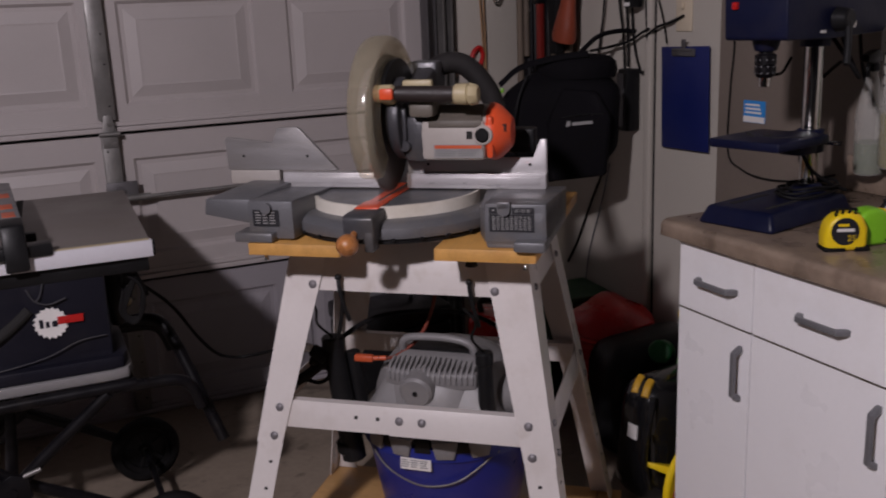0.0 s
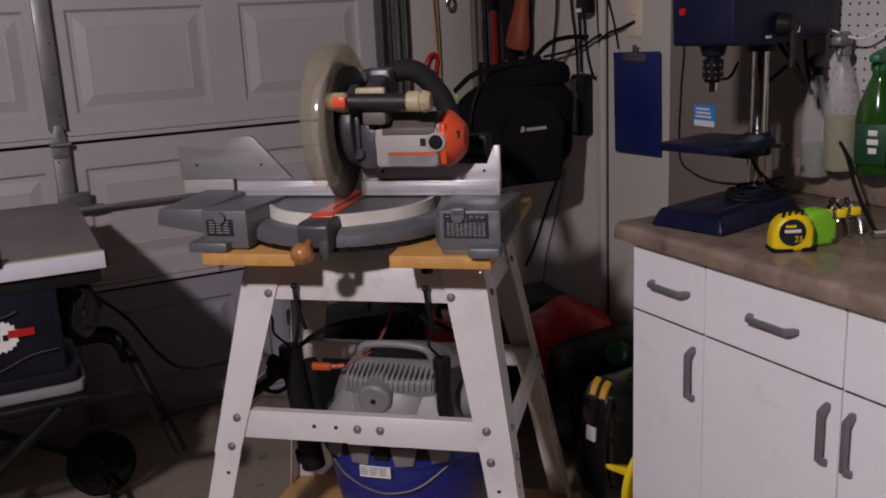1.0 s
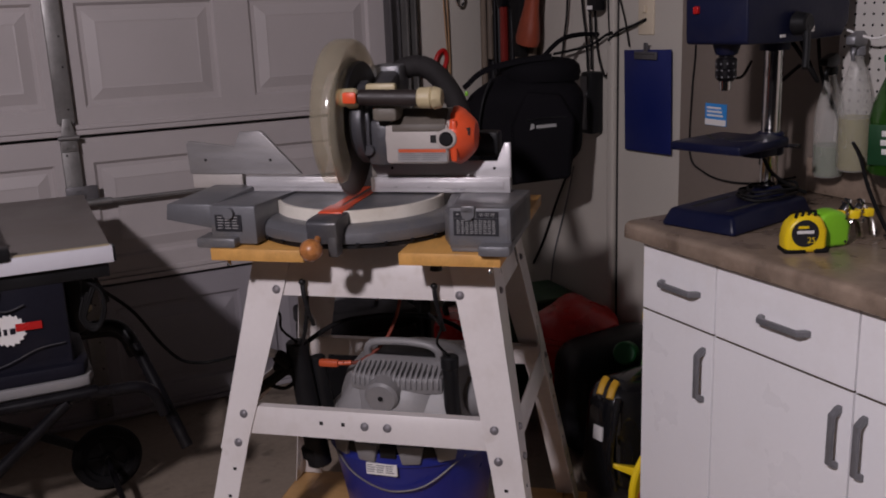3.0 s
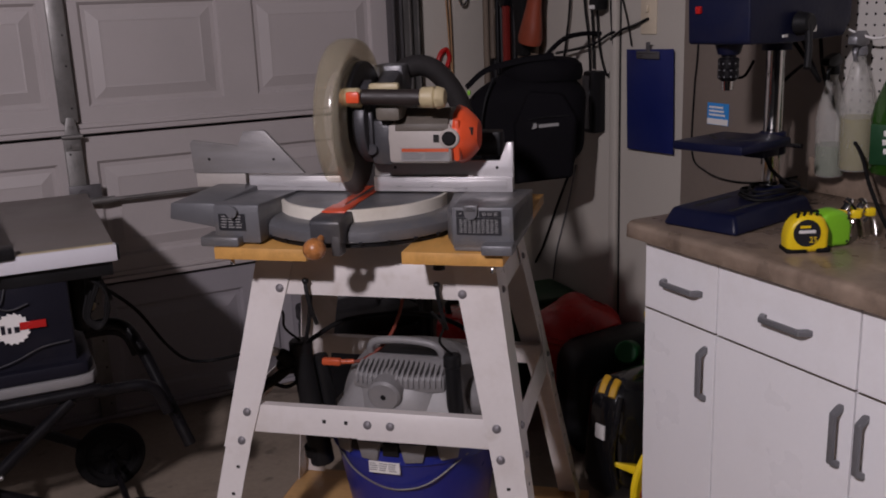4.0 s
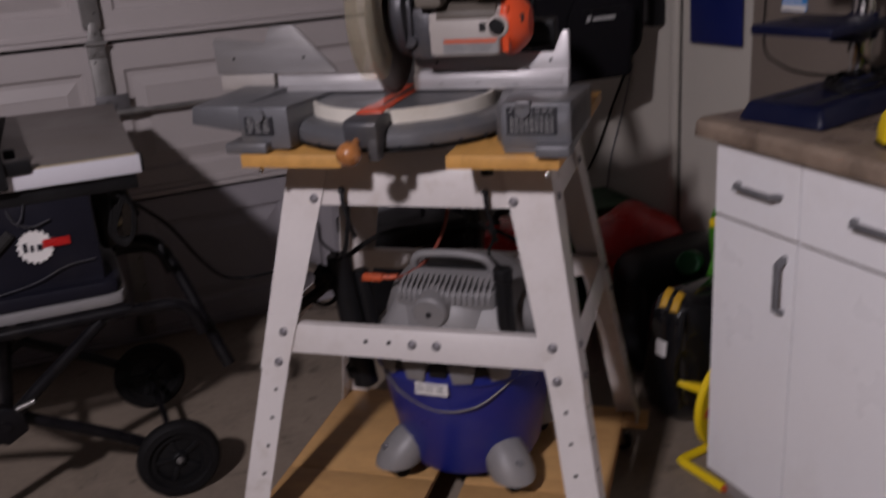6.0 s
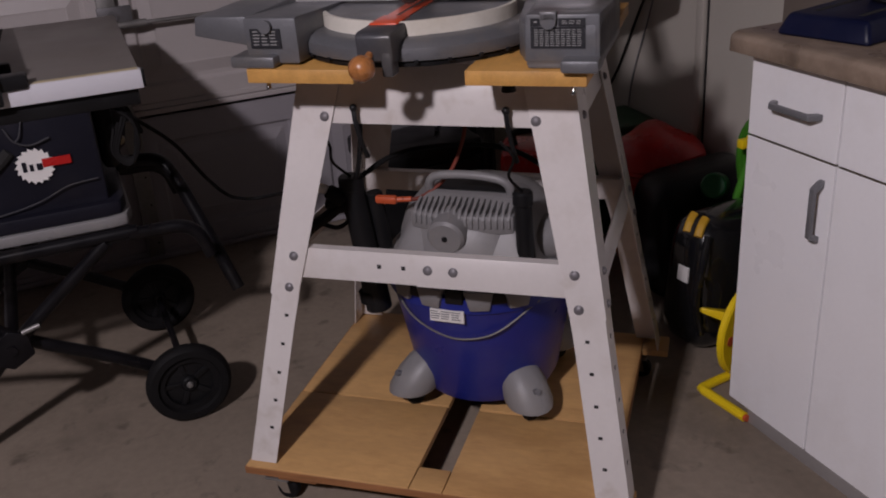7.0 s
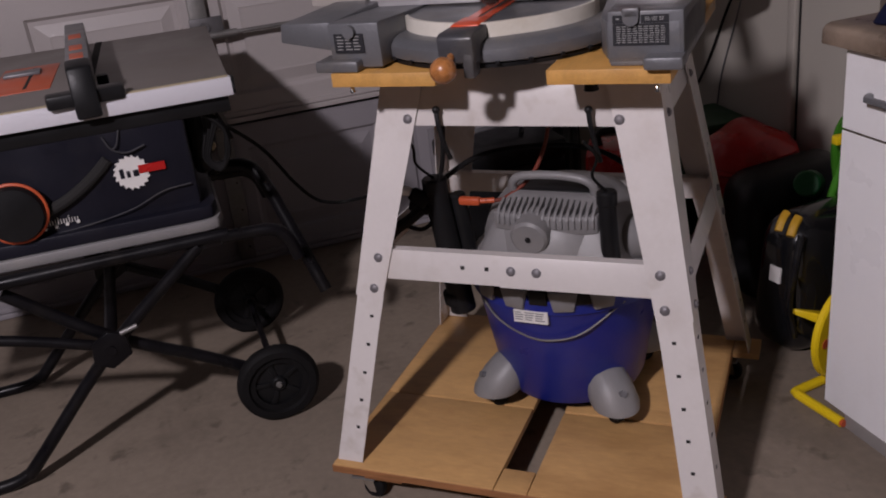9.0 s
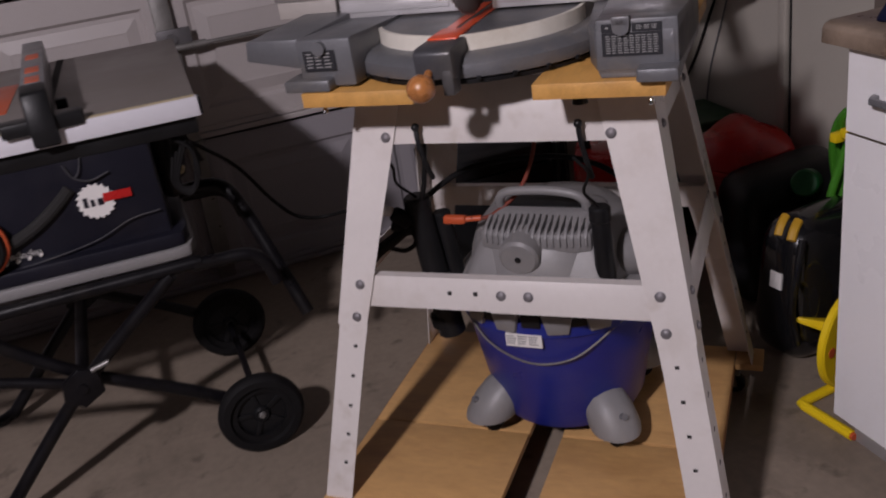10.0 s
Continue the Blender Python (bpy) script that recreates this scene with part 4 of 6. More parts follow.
lathe(bm, [(0, 0.030), (0.130, 0.030), (0.148, 0.038), (0.160, 0.062), (0.189, 0.235), (0.200, 0.292), (0.207, 0.295), (0.207, 0.326), (0.200, 0.332), (0, 0.332)], 56)
tub = part("tub", bm, VAC_BLUE, vac)
lb = part("label", box(BM(), -0.048, 0.024, -0.2088, -0.203, 0.274, 0.302), PAPER, tub)
part("print", bars(BM(), -0.046, 0.300, 0.066, 0.022, 4, -0.2090, "y", 0.9, 3), PULL, lb)
bm = BM()
tube(bm, [(-0.160, -0.130, 0.305), (-0.10, -0.178, 0.262), (-0.03, -0.194, 0.232), (0.03, -0.195, 0.230), (0.09, -0.180, 0.250), (0.160, -0.130, 0.305)], 0.0022, 8, 8)
part("bail", bm, GALV, tub, "thin steel bail wire")
for ang in (225, 315, 45, 135):
    m = pose(0, 0, 0, 0, 0, ang + 90)
    bm = BM()
    lathe(bm, [(0.0, 0.138), (0.022, 0.134), (0.042, 0.118), (0.054, 0.090), (0.058, 0.058), (0.055, 0.046), (0.0, 0.046)], 24, m @ Matrix.Translation((0, -0.188, 0)) @ Matrix.Diagonal((0.88, 1.0, 1, 1)))
    mi = m.inverted()
    for v in bm.verts:
        p = mi @ v.co
        p.y += (p.z - 0.046) * 0.55
        v.co = m @ p
    foot = part("caster_housing", bm, VAC_GREY, vac)
    bm = BM()
    rod(bm, m @ Vector((0, -0.212, 0.088)), m @ Vector((0, -0.225, 0.094)), 0.007)
    part("screw", bm, PULL, foot)
    bm = BM()
    rod(bm, m @ Vector((-0.012, -0.185, 0.0225)), m @ Vector((0.012, -0.185, 0.0225)), 0.022, seg=18, edge=0.004)
    rod(bm, m @ Vector((0, -0.175, 0.03)), m @ Vector((0, -0.175, 0.05)), 0.012)
    part("caster_wheel", bm, BLACK_R, foot)
bm = BM()
lathe(bm, [(0, 0.333), (0.200, 0.333), (0.203, 0.340), (0.200, 0.362), (0.188, 0.372), (0, 0.372)], 56)
part("lid_ring", bm, VAC_GREY, vac)
for a in (-0.115, -0.045, 0.055, 0.125):
    b = -math.sqrt(0.207 ** 2 - a * a)
    turn = Matrix.Translation((a, b, 0)) @ pose(0, 0, 0, 0, 0, math.degrees(math.asin(a / 0.207)))
    bm = BM()
    hull8(bm, [(-0.020, -0.008, 0.306), (0.020, -0.008, 0.306), (0.020, 0.004, 0.306), (-0.020, 0.004, 0.306)],
          [(-0.030, -0.010, 0.352), (0.030, -0.010, 0.352), (0.030, 0.004, 0.352), (-0.030, 0.004, 0.352)], 0.003)
    bmesh.ops.transform(bm, matrix=turn, verts=bm.verts)
    part("latch", bm, VAC_GREY, vac)
for a in (-0.080, 0.005, 0.090):
    b = -math.sqrt(0.205 ** 2 - a * a)
    part("latch_gap", box(BM(), -0.019, 0.019, -0.006, 0.006, 0.318, 0.350, 0.003, Matrix.Translation((a, b, 0)) @ pose(0, 0, 0, 0, 0, math.degrees(math.asin(a / 0.207)))), BLACK_P, vac)
# motor head: a low dome, a sloping ribbed brow, a dial and a wide carry handle
bm = BM()
lathe(bm, [(0, 0.365), (0.188, 0.365), (0.192, 0.376), (0.186, 0.410), (0.170, 0.455), (0.140, 0.488), (0.100, 0.503), (0, 0.507)], 44, Matrix.Diagonal((0.92, 0.92, 1, 1)))
hull8(bm, [(-0.150, -0.168, 0.385), (0.158, -0.168, 0.385), (0.158, 0.02, 0.385), (-0.150, 0.02, 0.385)],
      [(-0.096, -0.098, 0.517), (0.106, -0.098, 0.517), (0.106, 0.02, 0.517), (-0.096, 0.02, 0.517)], 0.026, 4)
head = part("motor_head", bm, VAC_GREY, vac)
bm = BM()
rod(bm, (-0.018, -0.110, 0.460), (-0.018, -0.176, 0.450), 0.043, 0.039, 32, 0.006)
dial = part("switch_dial", bm, VAC_GREY, head)
part("dial_centre", rod(BM(), (-0.018, -0.174, 0.450), (-0.018, -0.178, 0.450), 0.006), BLACK_P, head)
bm = BM()
arc = [-0.104 + 0.0135 * k for k in range(17)]
prism(bm, [(x, -0.149 + 0.016 * (x / 0.11) ** 2) for x in arc] + [(0.112, -0.08), (-0.104, -0.08)], "z", 0.452, 0.492, 0.005)
part("brow", bm, VAC_GREY, head)
for k in range(17):
    x = -0.092 + k * 0.0122
    sag = 0.016 * (x / 0.11) ** 2
    bm = BM()
    prism(bm, [(-0.154 + sag, 0.486), (-0.153 + sag, 0.466), (-0.11, 0.466), (-0.099, 0.5165 - sag * 0.5), (-0.140 + sag, 0.502)], "x", x - 0.0030, x + 0.0030, 0.001, seg=1)
    part("cooling_fin", bm, VAC_GREY, head)
bm = BM()
tube(bm, [(-0.082, -0.072, 0.520), (-0.078, -0.078, 0.538), (-0.062, -0.080, 0.551), (-0.02, -0.080, 0.556), (0.03, -0.080, 0.556), (0.070, -0.080, 0.550), (0.088, -0.078, 0.537), (0.092, -0.072, 0.515)], 0.0095, 12, 6)
part("carry_handle", bm, VAC_GREY, head)
part("handle_well", box(BM(), -0.070, 0.080, -0.072, -0.01, 0.512, 0.5195, 0.003), BLACK_P, head)
part("intake_port", rod(BM(), (0.12, -0.03, 0.40), (0.225, -0.05, 0.43), 0.050, 0.045, 24, 0.006), VAC_GREY, vac)
for a in (-0.075, 0.06):
    part("lid_slot", box(BM(), a - 0.022, a + 0.022, -0.186, -0.150, 0.388, 0.396, 0.002), BLACK_P, head)
# wand tubes standing beside the tub
for a, b, lean in ((-0.200, -0.045, -0.036), (0.160, -0.090, -0.006)):
    w = thing("vacuum_wand", "black plastic vacuum wand standing by the tub", "vacuum wand", STAND @ Matrix.Translation((a, b, 0)))
    bm = BM()
    low = 0.33 if a < 0 else 0.435
    rod(bm, (0, 0, low), (lean, 0, 0.63), 0.030 if a < 0 else 0.021, 0.027 if a < 0 else 0.018, 20, 0.003)
    rod(bm, (lean, 0, 0.62), (lean, 0, 0.652), 0.028 if a < 0 else 0.021, seg=20, edge=0.004)
    if a < 0:
        rod(bm, (0.022, 0.03, low + 0.06), (lean + 0.036, 0.03, 0.605), 0.022, 0.020, 18, 0.003)
    part("tube", bm, BLACK_P, w)
    bm = BM()
    tube(bm, [(lean, 0, 0.65), (lean - 0.015, -0.05, 0.70), (lean + 0.01, -0.11, 0.76), (lean - 0.007, -0.140, 0.80)], 0.003, 8, 6)
    part("strap", bm, BLACK_R, w)
    part("collar", rod(BM(), (lean * 0.3, 0, low + 0.02), (lean * 0.4, 0, low + 0.05), 0.0315 if a < 0 else 0.0225, seg=20, edge=0.003), BLACK_R, w)
bm = BM()
tube(bm, [(-0.236, -0.045, 0.635), (-0.15, 0.05, 0.675), (0.0, 0.12, 0.675), (0.12, 0.1, 0.66), (0.24, 0.0, 0.62)], 0.006, 8, 8)
attach("cord", bm, BLACK_R, vac, STAND)
bm = BM()
tube(bm, [(-0.02, 0.10, 0.80), (-0.01, 0.08, 0.72), (-0.03, 0.02, 0.645), (-0.08, -0.03, 0.605), (-0.12, -0.05, 0.605)], 0.0045, 8, 8)
attach("thin_cord", bm, mat("dull_red_cord", (0.17, 0.03, 0.015), 0.5), vac, STAND)
bm = BM()
box(bm, -0.180, -0.130, -0.060, -0.042, 0.594, 0.612, 0.006)
rod(bm, (-0.134, -0.05, 0.603), (-0.10, -0.045, 0.604), 0.006)
attach("plug", bm, ORANGE_D, vac, STAND)

# cord coupling hanging inside the stand's left side: white plug, black sockets, a drooping lead
cp = thing("cord_coupling", "white plug joined to black cord sockets, hanging in the stand", "plug")
bm = BM()
rod(bm, (0.692, 2.15, 0.634), (0.718, 2.135, 0.628), 0.012, 0.010, 14, 0.003)
part("plug", bm, PAPER, cp, "white plug body")
bm = BM()
rod(bm, (0.716, 2.136, 0.626), (0.748, 2.125, 0.600), 0.016, 0.019, 14, 0.004)
rod(bm, (0.712, 2.140, 0.600), (0.752, 2.130, 0.582), 0.015, 0.017, 14, 0.004)
part("socket", bm, BLACK_R, cp)
bm = BM()
tube(bm, [(0.735, 2.128, 0.585), (0.705, 2.140, 0.562), (0.672, 2.155, 0.538), (0.650, 2.17, 0.505)], 0.013, 10, 6)
tube(bm, [(0.742, 2.128, 0.592), (0.752, 2.12, 0.556), (0.728, 2.125, 0.540), (0.700, 2.14, 0.548)], 0.005, 8, 6)
tube(bm, [(0.748, 2.126, 0.605), (0.775, 2.10, 0.660), (0.785, 2.085, 0.730), (0.790, 2.08, 0.80)], 0.005, 8, 6)
part("lead", bm, BLACK_R, cp)

# ---- table saw on its folding stand ----
TZ = 0.890
ts = thing("table_saw", "black portable table saw with grey top and white front rail", "table saw", pose(0.405, 2.392, 0, 0, 0, -2))
# local x runs left from the right front corner (negative), y to the back
bm = BM()
box(bm, -0.95, -0.003, 0.022, 0.80, TZ - 0.028, TZ, 0.003)
top = part("saw_table", bm, TABLE_G, ts)
part("mitre_slot", box(BM(), -0.322, -0.303, 0.021, 0.801, TZ - 0.004, TZ + 0.0004), HOLE, top)
part("throat_plate", box(BM(), -0.54, -0.402, 0.22, 0.55, TZ - 0.002, TZ + 0.0016, 0.001), ORANGE_D, top, "orange-red throat plate")
part("blade_slit", box(BM(), -0.467, -0.459, 0.25, 0.52, TZ + 0.001, TZ + 0.0022), HOLE, top)
rv = part("riving_knife", box(BM(), -0.53, -0.44, 0.42, 0.47, TZ + 0.001, TZ + 0.010, 0.003), PULL, top)
bm = BM()
box(bm, -0.97, 0.0, -0.006, 0.020, TZ - 0.039, TZ + 0.002, 0.002)
rail = part("front_rail", bm, RAIL_W, ts, "white painted front fence rail")
part("rail_scale", box(BM(), -0.96, -0.006, 0.002, 0.018, TZ + 0.002, TZ + 0.0032), CREAM, rail)
part("rail_cap", box(BM(), 0.0005, 0.006, -0.004, 0.020, TZ - 0.037, TZ + 0.001, 0.002), BLACK_P, rail)
bm = BM()
box(bm, -0.93, -0.012, 0.012, 0.06, TZ - 0.078, TZ - 0.0395, 0.003)
part("lower_rail", bm, BLACK_P, ts)
# rip fence
bm = BM()
box(bm, -0.343, -0.292, 0.03, 0.68, TZ + 0.003, TZ + 0.078, 0.004)
fence = part("rip_fence", bm, PULL, ts, "grey rip fence with red inlays")
for y0 in (0.10, 0.22, 0.40):
    part("inlay", box(BM(), -0.333, -0.303, y0, y0 + 0.07, TZ + 0.0775, TZ + 0.079, 0.0005), ORANGE_D, fence)
bm = BM()
prism(bm, [(-0.398, -0.020), (-0.237, -0.020), (-0.235, 0.03), (-0.400, 0.03)], "z", TZ - 0.004, TZ + 0.026, 0.006)
prism(bm, [(-0.032, TZ - 0.030), (-0.018, TZ - 0.034), (-0.010, TZ), (0.04, TZ + 0.03), (0.04, TZ + 0.088), (-0.010, TZ + 0.078), (-0.034, TZ + 0.02)], "x", -0.344, -0.291, 0.006)
part("fence_clamp", bm, BLACK_P, fence)
part("clamp_knob", box(BM(), -0.288, -0.262, 0.12, 0.15, TZ + 0.006, TZ + 0.028, 0.004), BLACK_P, fence)
fence.matrix_local = Matrix.Translation((-0.310, 0.03, 0)) @ pose(0, 0, 0, 0, 0, 4) @ Matrix.Translation((0.317, -0.03, 0))
# body, front panel slopes in a little; rounded shroud below
bm = BM()
prism(bm, [(0.012, 0.840), (0.030, 0.610), (0.020, 0.590), (0.50, 0.590), (0.52, 0.840)], "x", -0.92, -0.120, 0.012)
body = part("body", bm, SAW_NAVY, ts)
bm = BM()
prism(bm, [(-0.93, 0.000), (-0.13, 0.000), (-0.10, 0.008), (-0.088, 0.05), (-0.095, 0.47), (-0.13, 0.53), (-0.93, 0.53)], "z", 0.572, 0.605, 0.006)
part("base_skirt", bm, SAW_NAVY, ts)
bm = BM()
prism(bm, [(-0.94, -0.006), (-0.125, -0.006), (-0.092, 0.002), (-0.080, 0.05), (-0.090, 0.48), (-0.13, 0.54), (-0.94, 0.54)], "z", 0.545, 0.5715, 0.006)
part("base_band", bm, VAC_GREY, ts, "grey plastic base band")
# emblem: toothed white disc, dark bars, red bar
bm = BM()
EX, EZ, NT = -0.256, 0.712, 18
prof = []
for i in range(NT):
    t0 = 2 * math.pi * i / NT
    prof += [(EX + 0.041 * math.cos(t0), EZ + 0.041 * math.sin(t0)), (EX + 0.035 * math.cos(t0 + 0.09), EZ + 0.035 * math.sin(t0 + 0.09))]
prism(bm, prof, "y", 0.0165, 0.0185)
em = part("emblem", bm, PAPER, ts, "white toothed disc emblem")
bm = BM()
for k, w in ((0, 0.012), (1, 0.011), (2, 0.015)):
    box(bm, EX - 0.026 + k * 0.0145, EX - 0.026 + k * 0.0145 + w - 0.003, 0.0152, 0.0164, EZ - 0.010, EZ + (0.012 if k == 0 else 0.005))
part("emblem_print", bm, SAW_NAVY, em)
part("emblem_bar", box(BM(), EX + 0.016, EX + 0.075, 0.0145, 0.0175, EZ - 0.005, EZ + 0.014, 0.0005, seg=1), RED, em, "red bar")
# bevel slot: a dark curved groove, hand wheel with orange rim, pointer scale
bm = BM()
pts = [(-0.50 + 0.20 * t, 0.0195, 0.652 + 0.09 * t * t + 0.01 * t) for t in [i / 10 for i in range(11)]]
tube(bm, pts, 0.013, 10, 1)
part("bevel_slot", bm, HOLE, body)
bm = BM()
m = Matrix.Translation((-0.515, -0.002, 0.675)) @ Matrix.Rotation(radians(90), 4, "X")
lathe(bm, [(0, -0.01), (0.062, -0.01), (0.066, 0.004), (0.060, 0.020), (0.02, 0.026), (0, 0.026)], 36, m)
hw = part("hand_wheel", bm, BLACK_P, ts)
bm = BM()
tube(bm, [(-0.515 + 0.067 * math.cos(2 * math.pi * i / 40), -0.004, 0.675 + 0.067 * math.sin(2 * math.pi * i / 40)) for i in range(41)], 0.0045, 8, 1)
part("wheel_rim", bm, ORANGE_D, hw, "orange rim line")
bm = BM()
for k in range(5):
    rod(bm, (-0.492 + 0.024 * k, 0.0225, 0.6155 + 0.0015 * k), (-0.492 + 0.024 * k, 0.0275, 0.6155 + 0.0015 * k), 0.004, seg=8)
for k in range(16):
    box(bm, -0.486 + 0.006 * k, -0.4845 + 0.006 * k, 0.0215, 0.024, 0.624, 0.624 + (0.016 if k % 4 == 0 else 0.010))
part("bevel_scale", bm, PAPER, body)
bm = BM()
tube(bm, [(-0.54, 0.0175, 0.60), (-0.40, 0.018, 0.607), (-0.28, 0.018, 0.625), (-0.20, 0.017, 0.655), (-0.135, 0.0165, 0.662)], 0.0016, 6, 6)
part("moulded_line", bm, DARKCAST, body)
bm = BM()
tube(bm, [(-0.30, 0.012, 0.805), (-0.285, 0.008, 0.775), (-0.255, 0.008, 0.762), (-0.215, 0.010, 0.772)], 0.0022, 6, 6)
tube(bm, [(-0.262, 0.010, 0.815), (-0.272, 0.008, 0.785), (-0.285, 0.009, 0.772)], 0.0018, 6, 5)
part("loose_wire", bm, DARKCAST, body)
# motor lump under the right wing
bm = BM()
rod(bm, (-0.122, 0.16, 0.745), (-0.055, 0.16, 0.735), 0.068, 0.060, 24, 0.012)
box(bm, -0.120, -0.075, 0.09, 0.30, 0.65, 0.83, 0.02)
mot = part("motor", bm, BLACK_P, ts)
bm = BM()
for k in range(4):
    w = 0.012 * k
    tube(bm, [(-0.085 + w, 0.040, 0.815), (-0.040 + w * 0.5, 0.034 + 0.01 * k, 0.775 - w), (-0.034, 0.036, 0.715 + w), (-0.062 + w * 0.4, 0.040, 0.672 + 0.006 * k), (-0.092 + w * 0.3, 0.044, 0.705), (-0.080 + w, 0.044, 0.760 + w)], 0.0042, 7, 8)
part("cord_loop", bm, BLACK_R, ts)
part("motor_window", ball(BM(), (-0.072, 0.07, 0.725), 0.012, 10), CREAM, mot)

# folding wheeled stand
fs = thing("saw_trolley", "black tubular folding stand with two rubber wheels", "saw stand", pose(0.407, 2.373, 0))
R = 0.0155
def tpart(name, pts, r=R, n=8, lab=""):
    return part(name, tube(BM(), pts, r, 12, n), BLACK_STEEL, fs, lab)


for y in (0.02, 0.52):
    tpart("top_rail", [(-0.95, y, 0.528), (-0.50, y, 0.528), (-0.08, y, 0.528)], R, 3)
    # long handle loop arms, sloping to the wheel end
    tpart("handle_arm", [(-0.10, y, 0.522), (-0.04, y, 0.520), (0.02, y, 0.515), (0.055, y, 0.488), (0.075, y, 0.43)], R, 8)
    # crossed legs
    tpart("leg_down_left", [(-0.150, y, 0.515), (-0.40, y + 0.02, 0.300), (-0.630, y, 0.060), (-0.665, y, 0.030), (-0.72, y, 0.0165), (-0.86, y, 0.0165)], R, 6)
    tpart("leg_down_right", [(-0.60, y + 0.035, 0.490), (-0.40, y + 0.035, 0.325), (-0.20, y + 0.035, 0.21), (-0.045, y + 0.045, 0.105)], R, 5)
    w = part("wheel_arm", box(BM(), -0.06, -0.02, y + 0.03, y + 0.05, 0.085, 0.125, 0.004), BLACK_STEEL, fs)
tpart("grip_bar", [(-0.11, 0.36, 0.585), (-0.02, 0.35, 0.592), (0.030, 0.33, 0.580), (0.062, 0.30, 0.520), (0.095, 0.26, 0.420), (0.150, 0.19, 0.245)], 0.0175, 8)
tpart("cross_tube", [(-0.40, 0.02, 0.31), (-0.40, 0.55, 0.31)], R, 1)
tpart("axle", [(-0.035, 0.03, 0.1045), (-0.035, 0.62, 0.1045)], 0.009, 1)
tpart("strut", [(-0.86, 0.03, 0.45), (-0.60, 0.03, 0.38), (-0.42, 0.03, 0.315)], 0.013, 3)
tpart("foot_bar", [(-0.86, 0.02, 0.0165), (-0.86, 0.52, 0.0165)], R, 1)
for y in (0.0, 0.535):
    bm = BM()
    prism(bm, [(-0.445, 0.285), (-0.405, 0.262), (-0.355, 0.29), (-0.36, 0.345), (-0.40, 0.36), (-0.44, 0.335)], "y", y, y + 0.012, 0.004)
    rod(bm, (-0.40, y - 0.006, 0.312), (-0.40, y + 0.018, 0.312), 0.012)
    part("pivot_plate", bm, BLACK_STEEL, fs)
bm = BM()
rod(bm, (-0.37, -0.004, 0.352), (-0.33, -0.004, 0.362), 0.006)
part("release_pin", bm, GALV, fs)
for y in (0.015, 0.545):
    m = Matrix.Translation((-0.036, y, 0.1055)) @ Matrix.Rotation(radians(90), 4, "X")
    bm = BM()
    lathe(bm, [(0.060, -0.017), (0.094, -0.020), (0.102, -0.013), (0.1052, 0), (0.102, 0.013), (0.094, 0.020), (0.078, 0.021), (0.074, 0.012), (0.060, 0.012), (0.060, -0.017)], 44, m)
    wh = part("wheel", bm, BLACK_R, fs, "black rubber tyre")
    bm = BM()
    lathe(bm, [(0, 0.014), (0.016, 0.014), (0.020, 0.010), (0.022, 0.004), (0.066, 0.000), (0.0735, 0.010), (0.0735, -0.012), (0, -0.012)], 36, m)
    for k in range(5):
        box(bm, -0.007, 0.007, 0.018, 0.070, 0.000, 0.007, 0.002, m @ pose(0, 0, 0, 0, 0, 72 * k + 15))
    part("rim", bm, BLACK_P, wh)
    bm = BM()
    lathe(bm, [(0, 0.021), (0.006, 0.020), (0.009, 0.014), (0, 0.014)], 14, m)
    part("hub_nut", bm, GALV, wh)
bm = BM()
tube(bm, [(0.30, 2.62, 0.80), (0.401, 2.75, 0.689), (0.493, 2.85, 0.578), (0.570, 2.91, 0.445), (0.631, 2.95, 0.365), (0.690, 2.96, 0.338), (0.745, 2.93, 0.345), (0.790, 2.80, 0.395), (0.775, 2.50, 0.500), (0.735, 2.28, 0.585), (0.705, 2.170, 0.632)], 0.0052, 8, 10)
attach("power_cord", bm, BLACK_R, ts, Matrix.Identity(4))

# ---- drill press on the worktop ----
DP = pose(1.692, 1.622, CT, 0, 0, 13)
dp = thing("drill_press", "navy blue bench drill press with chrome column, on the worktop", "drill press", DP)
bm = BM()
hull8(bm, [(-0.172, -0.098, 0.0006), (0.150, -0.098, 0.0006), (0.150, 0.098, 0.0006), (-0.172, 0.098, 0.0006)],
      [(-0.155, -0.082, 0.042), (0.140, -0.082, 0.042), (0.140, 0.082, 0.042), (-0.155, 0.082, 0.042)], 0.010, 3)
base = part("base", bm, NAVY, dp)
for y in (-0.045, 0.045):
    part("base_slot", box(BM(), -0.12, 0.02, y - 0.006, y + 0.006, 0.0415, 0.0428, 0.0005), HOLE, base)
bm = BM()
lathe(bm, [(0, 0.036), (0.042, 0.036), (0.040, 0.050), (0.026, 0.062), (0.0, 0.062)], 28, Matrix.Translation((0.112, 0, 0)))
part("column_collar", bm, NAVY, dp)
part("column", rod(BM(), (0.112, 0, 0.05), (0.112, 0, 0.62), 0.0205, seg=28), CHROME, dp, "worn chrome column")
TT = 0.190
bm = BM()
box(bm, -0.150, 0.045, -0.088, 0.088, TT - 0.020, TT, 0.005)
box(bm, 0.03, 0.10, -0.03, 0.03, TT - 0.055, TT - 0.004, 0.008)
rod(bm, (0.112, 0, TT - 0.055), (0.112, 0, TT - 0.002), 0.031, seg=28, edge=0.003)
tb = part("table", bm, NAVY, dp)
part("table_hole", rod(BM(), (-0.058, 0, TT + 0.0004), (-0.058, 0, TT + 0.001), 0.012), HOLE, tb)
